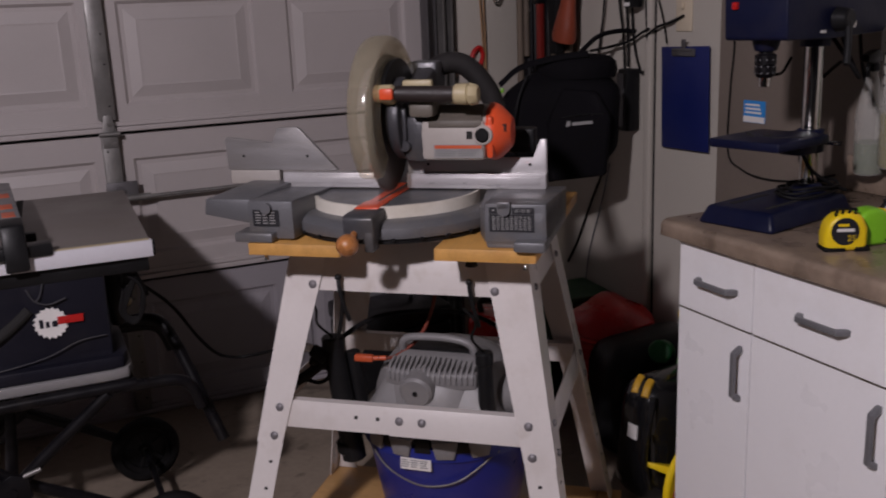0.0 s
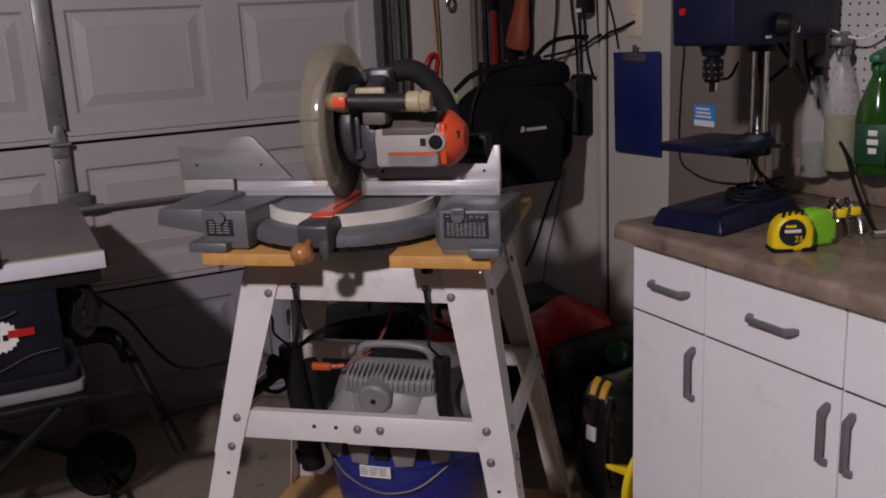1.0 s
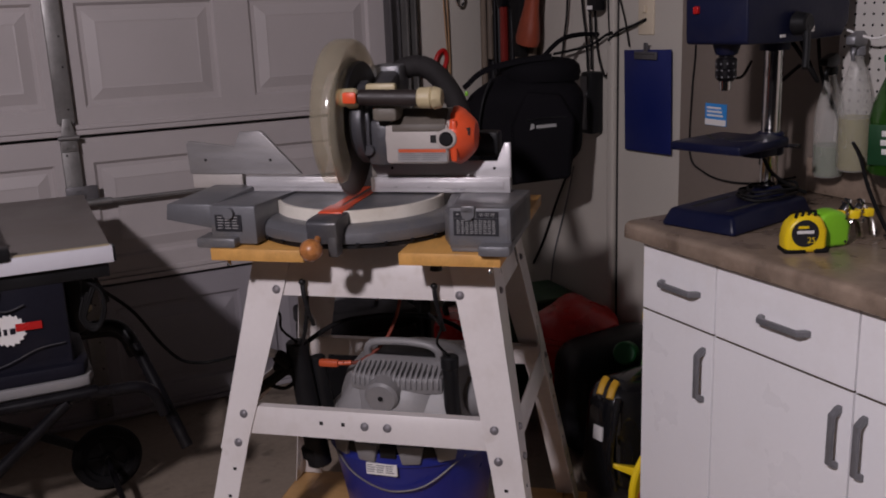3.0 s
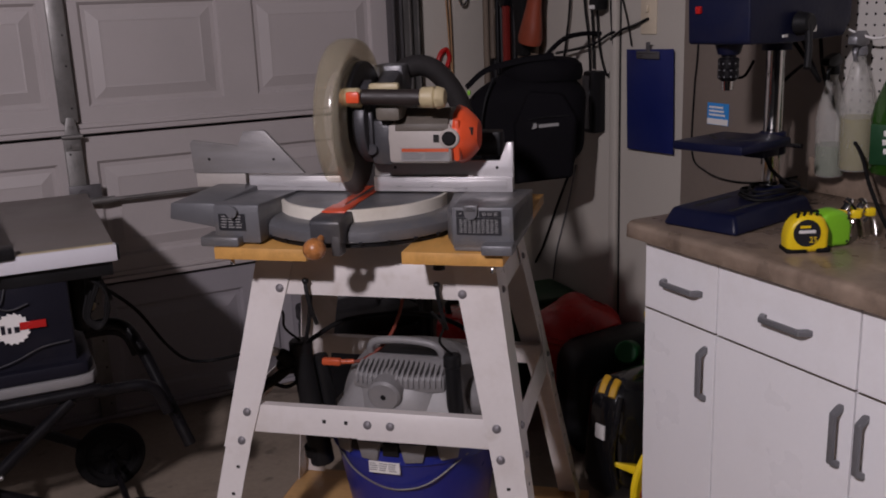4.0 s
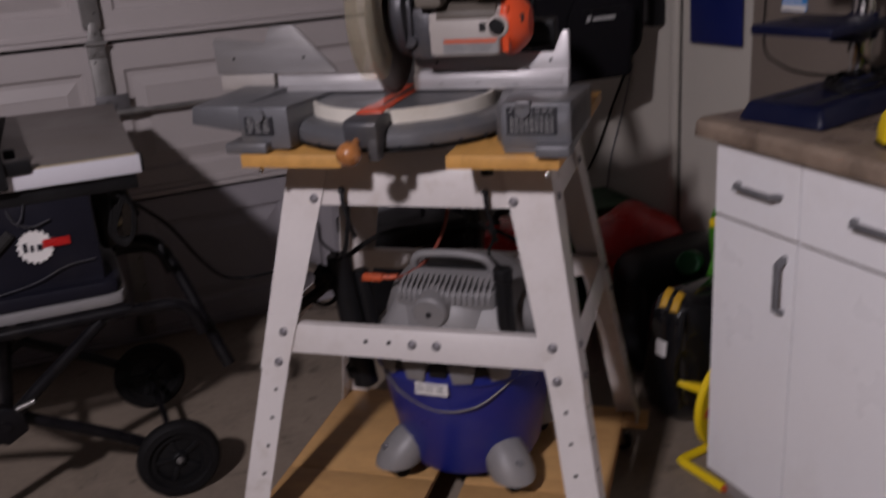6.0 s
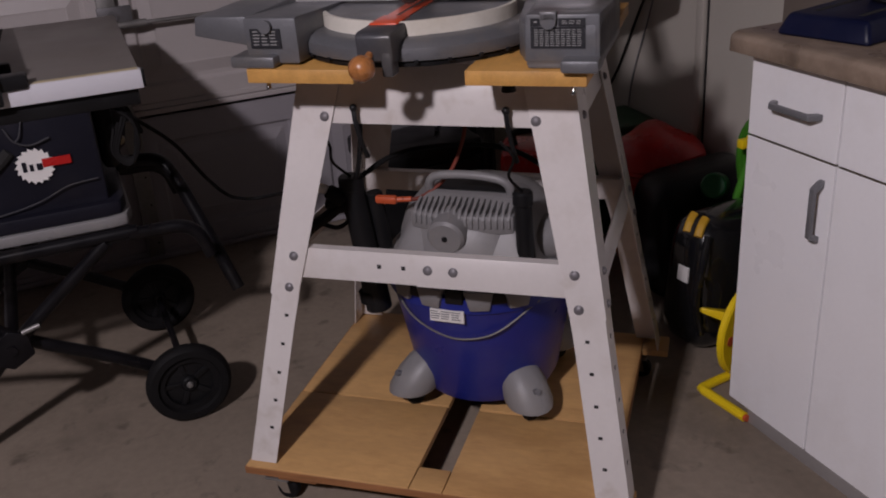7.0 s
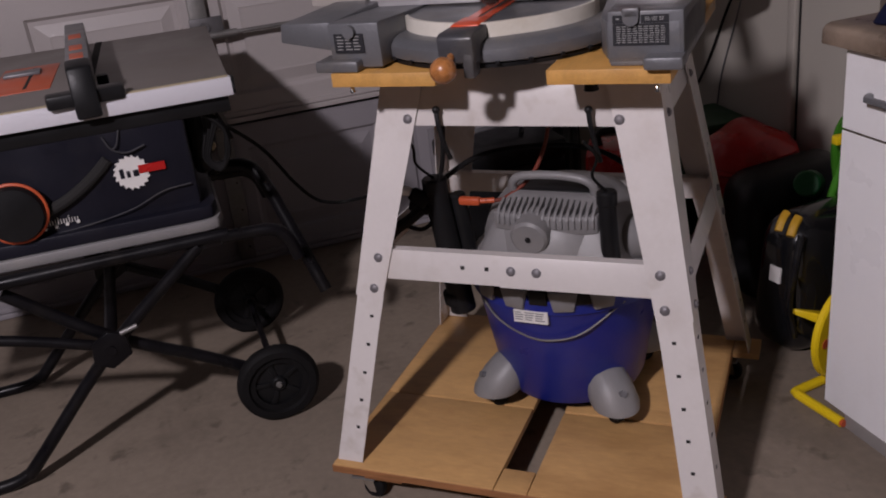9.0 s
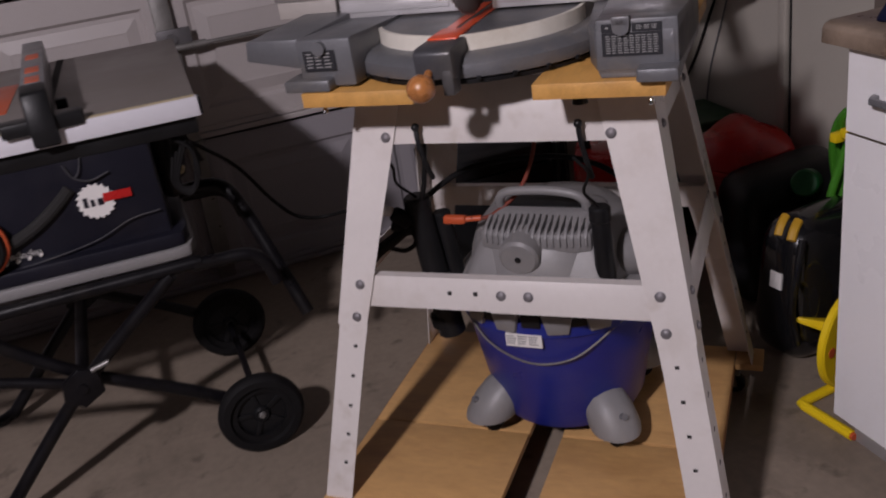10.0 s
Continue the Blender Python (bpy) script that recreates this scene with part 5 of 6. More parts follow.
for s in (-1, 1):
    part("table_slot", box(BM(), -0.035, 0.035, -0.004, 0.004, TT - 0.001, TT + 0.0010, 0, Matrix.Translation((-0.058, 0.045 * s, 0)) @ pose(0, 0, 0, 0, 0, 45 * s)), HOLE, tb)
part("table_clamp", rod(BM(), (0.112, -0.03, TT - 0.03), (0.112, -0.075, TT - 0.03), 0.006), CHROME, dp)
bm = BM()
HB0 = 0.405
prism(bm, [(-0.134, HB0), (-0.129, HB0 - 0.006), (0.02, HB0 - 0.010), (0.25, HB0 - 0.004), (0.28, HB0 + 0.03), (0.28, 0.60), (-0.115, 0.62), (-0.138, 0.50)], "y", -0.085, 0.066, 0.014, seg=3)
rod(bm, (-0.078, 0, HB0 - 0.030), (-0.078, 0, HB0 + 0.01), 0.024, 0.034, 28, 0.003)
rod(bm, (0.112, 0, HB0 - 0.03), (0.112, 0, HB0 + 0.01), 0.034, seg=28)
hd = part("head", bm, NAVY, dp)
bm = BM()
rod(bm, (-0.078, 0, HB0 - 0.055), (-0.078, 0, HB0 - 0.030), 0.016)
lathe(bm, [(0, 0), (0.019, 0), (0.0225, -0.003), (0.0225, -0.022), (0.0200, -0.024), (0.0225, -0.027), (0.0225, -0.042), (0.016, -0.050), (0.0, -0.050)][::-1], 24, Matrix.Translation((-0.078, 0, HB0 - 0.036)) @ Matrix.Diagonal((1, 1, 1, 1)))
chuck = part("chuck", bm, BLACK_STEEL, dp)
for dz in (-0.048, -0.062, -0.076):
    for ang in (150, 185, 220, 255, 290):
        c, sn = math.cos(radians(ang + 8 * (dz < -0.06))), math.sin(radians(ang + 8 * (dz < -0.06)))
        part("key_hole", rod(BM(), (-0.078 + 0.0222 * c, 0.0222 * sn, HB0 + dz), (-0.078 + 0.0231 * c, 0.0231 * sn, HB0 + dz), 0.0020, seg=8), PULL, chuck)
bm = BM()
rod(bm, (-0.078, 0, HB0 - 0.106), (-0.078, 0, HB0 - 0.084), 0.0118, 0.0128, 20, 0.001)
part("chuck_jaws", bm, CHROME, dp, "bright chrome chuck nose")
bm = BM()
rod(bm, (0.045, -0.085, HB0 + 0.030), (0.045, -0.120, HB0 + 0.030), 0.026, 0.022, 24, 0.004)
hub = part("feed_hub", bm, BLACK_P, dp)
part("feed_lever", tube(BM(), [(0.045, -0.112, HB0 + 0.030), (0.028, -0.125, HB0 - 0.015), (0.008, -0.135, HB0 - 0.062)], 0.0075, 10, 5), BLACK_P, dp)
part("badge", box(BM(), 0.075, 0.125, -0.0868, -0.0852, HB0 + 0.01, HB0 + 0.024, 0.0005, seg=1), CHROME, hd)
part("small_badge", box(BM(), -0.012, 0.008, -0.0868, -0.0852, HB0 + 0.003, HB0 + 0.009), PAPER, hd)
part("switch", box(BM(), -0.145, -0.131, 0.030, 0.043, HB0 + 0.058, HB0 + 0.074, 0.003), RED, hd, "red power switch")
bm = BM()
for k in range(3):
    n = 26
    cx, cy, r = 0.075 + 0.012 * k, -0.02 + 0.008 * (k % 2), 0.075 - 0.006 * k
    tube(bm, [(cx + r * 1.15 * math.cos(2 * math.pi * i / n), cy + 0.75 * r * math.sin(2 * math.pi * i / n), 0.050 + 0.006 * k + 0.003 * math.sin(3 * 2 * math.pi * i / n + k)) for i in range(n + 1)], 0.0034, 7, 2)
part("coiled_cord", bm, BLACK_R, dp)
bm = BM()
tube(bm, [(0.02, 0.06, 0.37), (0.04, 0.07, 0.325), (0.075, 0.06, 0.315), (0.10, 0.05, 0.35)], 0.0035, 7, 8)
tube(bm, [(0.05, -0.02, TT - 0.05), (0.075, -0.03, 0.10), (0.12, -0.05, 0.065), (0.16, -0.07, 0.045)], 0.0042, 7, 6)
tube(bm, [(0.17, 0.0, 0.40), (0.16, -0.04, 0.36), (0.20, -0.06, 0.30), (0.23, -0.02, 0.34), (0.25, 0.02, 0.40)], 0.005, 7, 8)
tube(bm, [(0.16, 0.03, 0.28), (0.21, 0.02, 0.31), (0.26, 0.02, 0.33)], 0.0045, 7, 6)
tube(bm, [(0.14, 0.04, 0.40), (0.16, 0.05, 0.22), (0.155, 0.05, 0.10)], 0.0035, 7, 6)
part("power_lead", bm, BLACK_R, dp)
single("board_lead", tube(BM(), [(2.062, 2.198, 1.80), (2.062, 2.201, 1.311), (2.062, 2.212, 1.161), (2.062, 2.214, 0.968), (2.062, 2.155, 0.922), (2.062, 2.065, 0.907), (2.062, 1.945, 0.917), (2.055, 1.80, 0.955)], 0.0028, 7, 8), BLACK_R, "thin black lead running down the taupe board", "cord")
bm = BM()
tube(bm, [(2.04, 1.74, 1.33), (2.02, 1.70, 1.22), (2.0, 1.62, 1.12), (1.96, 1.53, 1.06), (1.90, 1.45, 1.00), (1.84, 1.36, 0.945), (1.80, 1.30, 0.933), (1.84, 1.25, 0.932), (1.92, 1.28, 0.932), (1.93, 1.34, 0.945)], 0.0045, 8, 8)
single("black_lead", bm, BLACK_R, "black electric lead draped down to the worktop", "cord")

# ---- tape measures and small things on the worktop ----
def tape_measure(label, shell, face, m, number):
    t = thing("tape_measure", label, "tape measure", m, "tape measures on the worktop")
    bm = BM()
    prism(bm, [(-0.036, 0.001), (0.036, 0.001), (0.040, 0.012), (0.040, 0.045), (0.030, 0.068), (0.008, 0.076), (-0.018, 0.072), (-0.036, 0.055), (-0.041, 0.03), (-0.040, 0.010)], "y", -0.021, 0.021, 0.010, seg=4)
    part("case", bm, shell, t)
    if face:
        fc = part("face_disc", rod(BM(), (-0.004, -0.0205, 0.040), (-0.004, -0.0228, 0.040), 0.026, seg=32, edge=0.0006), face, t)
        bm = BM()
        box(bm, -0.020, 0.012, -0.0234, -0.0227, 0.040, 0.046)
        part("brand_bar", bm, PAPER, fc)
        part("brand_mark", box(BM(), -0.018, 0.002, -0.0234, -0.0227, 0.050, 0.055), YELLOW, fc)
        cu = bpy.data.curves.new("numeral", "FONT")
        cu.body, cu.size, cu.extrude, cu.align_x = number, 0.016, 0.0003, "CENTER"
        n = new("numeral", cu)
        n.parent = t
        n.matrix_local = Matrix.Translation((0.008, -0.0230, 0.022)) @ pose(0, 0, 0, 90, 0, 0)
        cu.materials.append(YELLOW)
        bm = BM()
        for k in range(4):
            tube(bm, [(-0.022 + 0.012 * k, -0.016, 0.0705 + 0.002 * (k > 0)), (-0.014 + 0.012 * k, 0.0, 0.077), (-0.020 + 0.012 * k, 0.016, 0.0715 + 0.002 * (k > 0))], 0.0028, 6, 4)
        part("grip_rib", bm, BLACK_R, t)
        bm = BM()
        box(bm, -0.042, 0.0, -0.0215, 0.0215, 0.0006, 0.009, 0.003)
        box(bm, 0.015, 0.044, -0.0215, 0.0215, 0.0006, 0.012, 0.004)
        part("bumper", bm, BLACK_R, t)
    else:
        for x, z in ((-0.028, 0.012), (0.028, 0.012), (0.028, 0.058)):
            part("screw", rod(BM(), (x, -0.0205, z), (x, -0.0222, z), 0.0025, seg=8), HOLE, t)
        part("hook", box(BM(), -0.052, -0.036, -0.008, 0.008, 0.004, 0.03, 0.002), CHROME, t)
    return t


tape_measure("yellow tape measure with black face and rubber bumper", YELLOW, DARK_LABEL, Matrix.Translation((1.578, 1.335, CT)) @ pose(0, 0, 0, 0, 0, -28) @ Matrix.Diagonal((1.02, 1.1, 1.04, 1)), "25")
tape_measure("plain lime-green tape measure", LIME, None, Matrix.Translation((1.646, 1.338, CT)) @ pose(0, 0, 0, 0, 0, -14) @ Matrix.Diagonal((1, 1.1, 1.02, 1)), "")
for k, (x, y, s) in enumerate(((1.716, 1.350, 1.0), (1.752, 1.345, 0.95))):
    c = thing("spring_clamp", "chromed spring clamp with yellow jaw pads", "clamp", Matrix.Translation((x, y, CT)) @ pose(0, 0, 0, 0, 0, -35 + 14 * k), "spring clamps on the worktop")
    for sgn in (-1, 1):
        bm = BM()
        tube(bm, [(sgn * 0.030, 0, 0.0055), (sgn * 0.022, 0, 0.040), (sgn * 0.004, 0, 0.070 * s), (-sgn * 0.004, 0.01, 0.082 * s)], 0.0052, 8, 6, flat=1.6)
        part("jaw", bm, CHROME, c)
        part("pad", box(BM(), sgn * 0.014 - 0.010, sgn * 0.014 + 0.010, -0.012, 0.006, 0.046, 0.064, 0.004), YELLOW, c)
    part("spring", tube(BM(), [(0.012 * math.cos(i * 0.9), -0.008 + 0.0009 * i, 0.045 + 0.012 * math.sin(i * 0.9)) for i in range(18)], 0.002, 6, 2), CHROME, c)
bm = BM()
rod(bm, (1.775, 1.300, CT + 0.009), (1.815, 1.285, CT + 0.009), 0.0085, 0.0075, 14, 0.001)
single("steel_socket", bm, CHROME, "small chrome socket lying on the worktop", "socket")

# ---- pegboard and spray bottles ----
pg = thing("pegboard", "white pegboard panel above the worktop", "pegboard", kind="structure")
part("panel", box(BM(), 2.052, 2.0575, 0.6, 1.684, 1.022, 1.75, 0.001), PEG, pg)
bm = BM()
for iy in range(18):
    for iz in range(18):
        y, z = 1.668 - 0.0254 * iy, 1.040 + 0.0254 * iz
        rod(bm, (2.0524, y, z), (2.0516, y, z), 0.0034, seg=8)
tagged(part("peg_hole", bm, HOLE, pg), kind="stuff")


def spray_bottle(label, y, z0, h, r, shell, liquid, fill, nozzle, tag=False):
    b = thing("spray_bottle", label, "spray bottle", Matrix.Translation((2.050 - r * 1.05, y, z0)) @ pose(0, 0, 0, 0, -4, 20), "spray bottles on the pegboard")
    prof = [(0, 0), (r * 0.92, 0), (r, 0.008), (r, h * 0.50), (r * 0.86, h * 0.62), (r * 0.50, h * 0.80), (r * 0.36, h * 0.86), (r * 0.36, h * 0.92), (0, h * 0.92)]
    part("bottle", lathe(BM(), prof, 28), shell, b)
    if liquid:
        part("liquid", lathe(BM(), [(0, 0.003), (r * 0.9, 0.003), (r * 0.955, 0.010), (r * 0.955, h * fill), (0, h * fill)], 28), liquid, b)
    bm = BM()
    rod(bm, (0, 0, h * 0.90), (0, 0, h * 0.97), r * 0.44, seg=18, edge=0.002)
    prism(bm, [(-0.050, h * 1.06), (-0.052, h * 1.0), (-0.012, h * 0.965), (0.030, h * 0.97), (0.034, h * 1.03), (0.010, h * 1.085)], "y", -0.011, 0.011, 0.004)
    tube(bm, [(-0.018, 0, h * 0.985), (-0.030, 0, h * 0.93), (-0.026, 0, h * 0.87)], 0.005, 8, 5)
    part("trigger", bm, nozzle, b)
    if tag:
        lb = part("label", box(BM(), -r * 1.06, -r * 1.0, -0.034, 0.034, h * 0.10, h * 0.46, 0.002), DKGREEN, b)
        bm = BM()
        for k, (w, zz) in enumerate(((0.020, 0.36), (0.024, 0.28), (0.018, 0.20))):
            box(bm, -r * 1.085, -r * 1.065, -0.005 - w / 2, -0.005 + w / 2, h * zz, h * (zz + 0.05), 0.001)
        part("brand_bar", bm, PAPER, lb)
    return b


spray_bottle("milky spray bottle with blue-green liquid and dark trigger", 1.660, 0.985, 0.275, 0.036, BOTTLE, LIQUID, 0.28, BLACK_P)
spray_bottle("milky spray bottle with yellowish liquid and grey trigger", 1.584, 1.010, 0.300, 0.039, BOTTLE, LIQUID_Y, 0.42, PULL)
spray_bottle("green cleaner spray bottle with printed label", 1.472, 1.020, 0.255, 0.050, BOTTLE_G, None, 0.3, GREEN, True)
bm = BM()
tube(bm, [(2.00, 1.70, 1.335), (1.99, 1.635, 1.342), (1.99, 1.575, 1.325), (1.995, 1.53, 1.318), (2.0, 1.48, 1.338), (2.0, 1.42, 1.35)], 0.003, 8, 8)
single("white_cord", bm, PAPER, "white extension cord above the spray bottles", "cord")
wl = thing("wall_notice", "blue and white printed notice on the taupe board", "notice")
part("sheet", box(BM(), 2.0655, 2.0676, 2.072, 2.158, 1.062, 1.125), LABEL_BLUE, wl)
bm = BM()
box(bm, 2.0648, 2.0653, 2.073, 2.157, 1.063, 1.080)
part("white_strip", bm, PAPER, wl)
bm = BM()
for k in range(3):
    box(bm, 2.0646, 2.0653, 2.085 + 0.004 * k, 2.150, 1.088 + 0.011 * k, 1.0935 + 0.011 * k)
part("print", bm, PAPER, wl)

# ---- things on the east wall ----
cb = thing("clipboard", "dark blue clipboard hanging on the wall", "clipboard", Matrix.Translation((2.066, 2.425, 1.272)))
bm = BM()
prism(bm, [(-0.114, -0.322), (0.114, -0.322), (0.114, 0), (-0.114, 0)], "x", -0.004, 0.0, 0.001, m=pose(0, 0, 0, -1.5, 0, 0))
part("board", bm, CLIP_BLUE, cb)
bm = BM()
box(bm, -0.012, -0.0045, -0.055, 0.055, -0.030, -0.006, 0.003)
rod(bm, (-0.010, -0.05, -0.010), (-0.010, 0.05, -0.010), 0.005)
box(bm, -0.010, -0.006, -0.010, 0.010, -0.010, 0.022, 0.002)
part("clip", bm, DARK_TRACK, cb)
part("nail", rod(BM(), (-0.012, 0, 0.012), (0.0135, 0, 0.012), 0.0015, seg=8), GALV, cb)
sw = thing("switch_plate", "ivory wall switch plate", "switch", Matrix.Translation((2.0798, 2.447, 1.385)))
part("plate", box(BM(), -0.006, 0.0, -0.038, 0.038, -0.068, 0.09, 0.003), SWITCH, sw)
part("toggle", box(BM(), -0.016, -0.006, -0.005, 0.005, 0.0, 0.022, 0.002), SWITCH, sw)

# big black bag hung near the corner
bag = thing("tool_bag", "bulging black nylon tool bag hanging on the wall", "bag", Matrix.Translation((1.785, 2.715, 1.045)) @ pose(0, 0, 0, 0, 0, -37))
bm = BM()
n, rows = 36, 18
rings = []
for j in range(rows + 1):
    z = -0.200 + 0.385 * j / rows
    t = j / rows
    wz = 0.205 * (1 - 0.55 * max(0, (t - 0.72) / 0.28) ** 2 - 0.22 * max(0, (0.22 - t) / 0.22) ** 2)
    dz = 0.105 * (1 - 0.7 * max(0, (t - 0.70) / 0.30) ** 1.6 - 0.3 * max(0, (0.25 - t) / 0.25) ** 2)
    ring = []
    for i in range(n):
        a = 2 * math.pi * i / n
        c, s = math.cos(a), math.sin(a)
        k = (abs(c) ** 3.2 + abs(s) ** 3.2) ** (-1 / 3.2)
        p = Vector((wz * k * c + 0.025 * t * (c < 0) - 0.02 * (1 - t), dz * k * s, z + 0.02 * c * (0.5 - t) + 0.05 * (1 - t) ** 2 * max(0.0, c) - 0.012 * t * max(0.0, -c) * 3))
        p += Vector((0.5, 1, 0.3)) * 0.010 * noise.noise(p * 14)
        ring.append(bm.verts.new(p))
    rings.append(ring)
for a, b in zip(rings, rings[1:]):
    for i in range(n):
        bm.faces.new((a[i], a[(i + 1) % n], b[(i + 1) % n], b[i]))
bm.faces.new(rings[0][::-1])
bm.faces.new(rings[-1])
part("body", bm, FABRIC, bag)
part("seam", tube(BM(), [(-0.135, -0.108, -0.16), (-0.135, -0.116, -0.02), (-0.120, -0.110, 0.08), (-0.096, -0.085, 0.15)], 0.0035, 6, 6), BLACK_P, bag)
bm = BM()
lathe(bm, [(0.0, 0.13), (0.150, 0.135), (0.158, 0.16), (0.152, 0.186), (0.130, 0.202), (0.08, 0.210), (0.0, 0.212)], 32, Matrix.Translation((0.055, 0.0, 0)) @ Matrix.Diagonal((0.85, 0.55, 1, 1)))
part("top_band", bm, FABRIC, bag)
bm = BM()
prism(bm, [(-0.02, -0.19), (0.16, -0.17), (0.175, 0.02), (0.13, 0.10), (0.02, 0.11), (-0.03, 0.0)], "y", -0.128, -0.09, 0.014, seg=3)
pk = part("pocket", bm, FABRIC, bag)
bm = BM()
tube(bm, [(0.02, -0.131, 0.02), (0.08, -0.132, 0.028), (0.15, -0.128, 0.03)], 0.003, 6, 5)
part("zip", bm, BLACK_P, pk)
bm = BM()
box(bm, 0.052, 0.116, -0.1305, -0.1285, -0.011, -0.001, 0.0, pose(0, 0, 0, 0, -5, 0))
prism(bm, [(0.030, -0.014), (0.046, -0.010), (0.046, 0.004), (0.038, 0.006)], "y", -0.1305, -0.1285, m=pose(0, 0, 0, 0, -5, 0))
part("brand_bar", bm, PRINT, pk)
part("hanger", tube(BM(), [(0.06, 0.0, 0.205), (0.12, 0.06, 0.26), (0.18, 0.12, 0.275), (0.2420, 0.1690, 0.272)], 0.008, 8, 6), FABRIC, bag)
part("strap", tube(BM(), [(-0.19, -0.05, 0.12), (-0.12, -0.06, 0.175), (0.0, -0.075, 0.205), (0.1, -0.07, 0.215)], 0.012, 8, 6, flat=0.4), FABRIC, bag)
part("toggle", box(BM(), -0.178, -0.168, -0.112, -0.10, 0.10, 0.115, 0.002), LIME, bag)
bx = thing("charger_box", "flat black and grey box hanging behind the bag", "charger", Matrix.Translation((2.079, 2.70, 1.09)))
part("body", box(BM(), -0.055, 0.0, -0.030, 0.030, -0.105, 0.105, 0.008), BLACK_P, bx)
part("panel", box(BM(), -0.058, -0.0545, -0.012, 0.028, -0.09, 0.09, 0.002), PULL, bx)

# garden and hand tools hanging in the corner
def hung(name, label, cat, parts):
    t = thing(name, label, cat)
    for nm, bm, m in parts:
        part(nm, bm, m, t)
    return t


hung("hedge_trimmer", "orange-bodied power tool hanging nose down", "power tool", [
    ("housing", lathe(BM(), [(0, 0), (0.050, 0), (0.054, 0.02), (0.046, 0.07), (0.034, 0.13), (0.030, 0.19), (0.034, 0.26), (0, 0.27)], 20, Matrix.Translation((2.0, 3.03, 1.285)) @ pose(0, 0, 0, 14, 0, 0) @ Matrix.Diagonal((0.75, 1, 1, 1))), FADED_ORANGE),
    ("grip", box(BM(), 1.98, 2.05, 2.87, 2.95, 1.5, 1.66, 0.02), BLACK_P)])
hung("long_handled_tool", "long wooden handle leaning in the corner", "tool handle", [
    ("shaft", rod(BM(), (2.045, 3.385, 0.0), (2.045, 3.385, 1.9), 0.014, seg=14), WOODH)])
hung("pry_bar", "red painted steel bar hanging on the wall", "bar", [
    ("bar", box(BM(), 2.02, 2.045, 3.238, 3.264, 1.20, 1.75, 0.006), mat("dark_red_paint", (0.20, 0.018, 0.014), 0.5, var=0.2, scale=9)),
    ("collar", box(BM(), 2.012, 2.05, 3.23, 3.273, 1.42, 1.47, 0.005), BLACK_STEEL)])
for y, z0, z1, r in ((3.31, 1.12, 1.8, 0.026), (3.365, 1.10, 1.8, 0.026), (3.42, 0.0, 1.8, 0.022), (3.215, 1.16, 1.8, 0.014)):
    hung("dark_shaft", "dark shaft of a hand tool hanging on the wall", "tool handle", [
        ("shaft", rod(BM(), (2.05, y, z0), (2.05, y + 0.01, z1), r, seg=12, edge=0.003), BLACK_STEEL)])
for y, z0, r, mt in ((3.385, 1.05, 0.014, OLDWOOD), (3.335, 1.22, 0.012, OLDWOOD), (3.15, 1.25, 0.008, BLACK_STEEL), (3.295, 1.16, 0.009, BLACK_STEEL)):
    hung("broomstick", "worn wooden or steel handle hanging among the tools", "tool handle", [
        ("shaft", rod(BM(), (2.02, y, z0), (2.024, y + 0.006, 1.78), r, r * 0.85, 12, 0.003), mt)])
for y0, y1, z0 in ((3.135, 3.195, 1.14), (3.065, 3.128, 1.20)):
    hung("wooden_board", "weathered grey-brown board hanging upright on the wall", "board", [
        ("board", box(BM(), 2.046, 2.064, y0, y1, z0, 1.85, 0.003), OLDWOOD)])
hung("leather_pouch", "dark leather sheath hanging among the tools", "sheath", [
    ("sheath", hull8(BM(), [(2.0, 3.085, 1.235), (2.0, 3.125, 1.235), (2.04, 3.125, 1.235), (2.04, 3.085, 1.235)], [(1.99, 3.06, 1.62), (1.99, 3.16, 1.62), (2.05, 3.16, 1.62), (2.05, 3.06, 1.62)], 0.008), BLACK_R)])
hung("snips", "red-handled snips hanging on a hook", "hand tool", [
    ("handle", tube(BM(), [(1.818, 3.41, 1.14), (1.806, 3.41, 1.19), (1.822, 3.41, 1.245), (1.850, 3.41, 1.262), (1.862, 3.41, 1.23), (1.848, 3.41, 1.19)], 0.009, 10, 6), RED),
    ("blade", box(BM(), 1.83, 1.855, 3.405, 3.417, 1.06, 1.15, 0.003), STEEL)])
for x0, x1, x2 in ((1.852, 1.862, 1.872), (1.868, 1.874, 1.876)):
    hung("hanging_line", "thin pale line hanging from a hook", "line", [
        ("line", tube(BM(), [(x0, 3.415, 1.75), (x0 + 0.002, 3.41, 1.5), (x1, 3.41, 1.32), (x2, 3.412, 1.16), (x2 - 0.004, 3.415, 1.08)], 0.0032, 7, 8), WOODH)])
hung("steel_hook", "bright steel carabiner on a cord", "hook", [
    ("ring", tube(BM(), [(1.925 + 0.016 * math.cos(2 * math.pi * i / 20), 3.40, 1.455 + 0.026 * math.sin(2 * math.pi * i / 20)) for i in range(21)], 0.005, 8, 1), CHROME)])
hung("steel_hook", "bright steel hook on a cord", "hook", [
    ("ring", tube(BM(), [(2.03, 3.33, 1.53), (2.03, 3.34, 1.46), (2.03, 3.325, 1.40), (2.03, 3.30, 1.385)], 0.006, 8, 5), CHROME)])


def cable(label, pts, r=0.004, material=None):
    return single("hanging_cable", tube(BM(), pts, r, 8, 8), material or BLACK_R, label, "cable", group="cables on the east wall")


cable("black cable hanging straight down the wall", [(2.05, 2.86, 1.75), (2.055, 2.85, 1.45), (2.06, 2.88, 1.30), (2.06, 2.90, 1.22)])
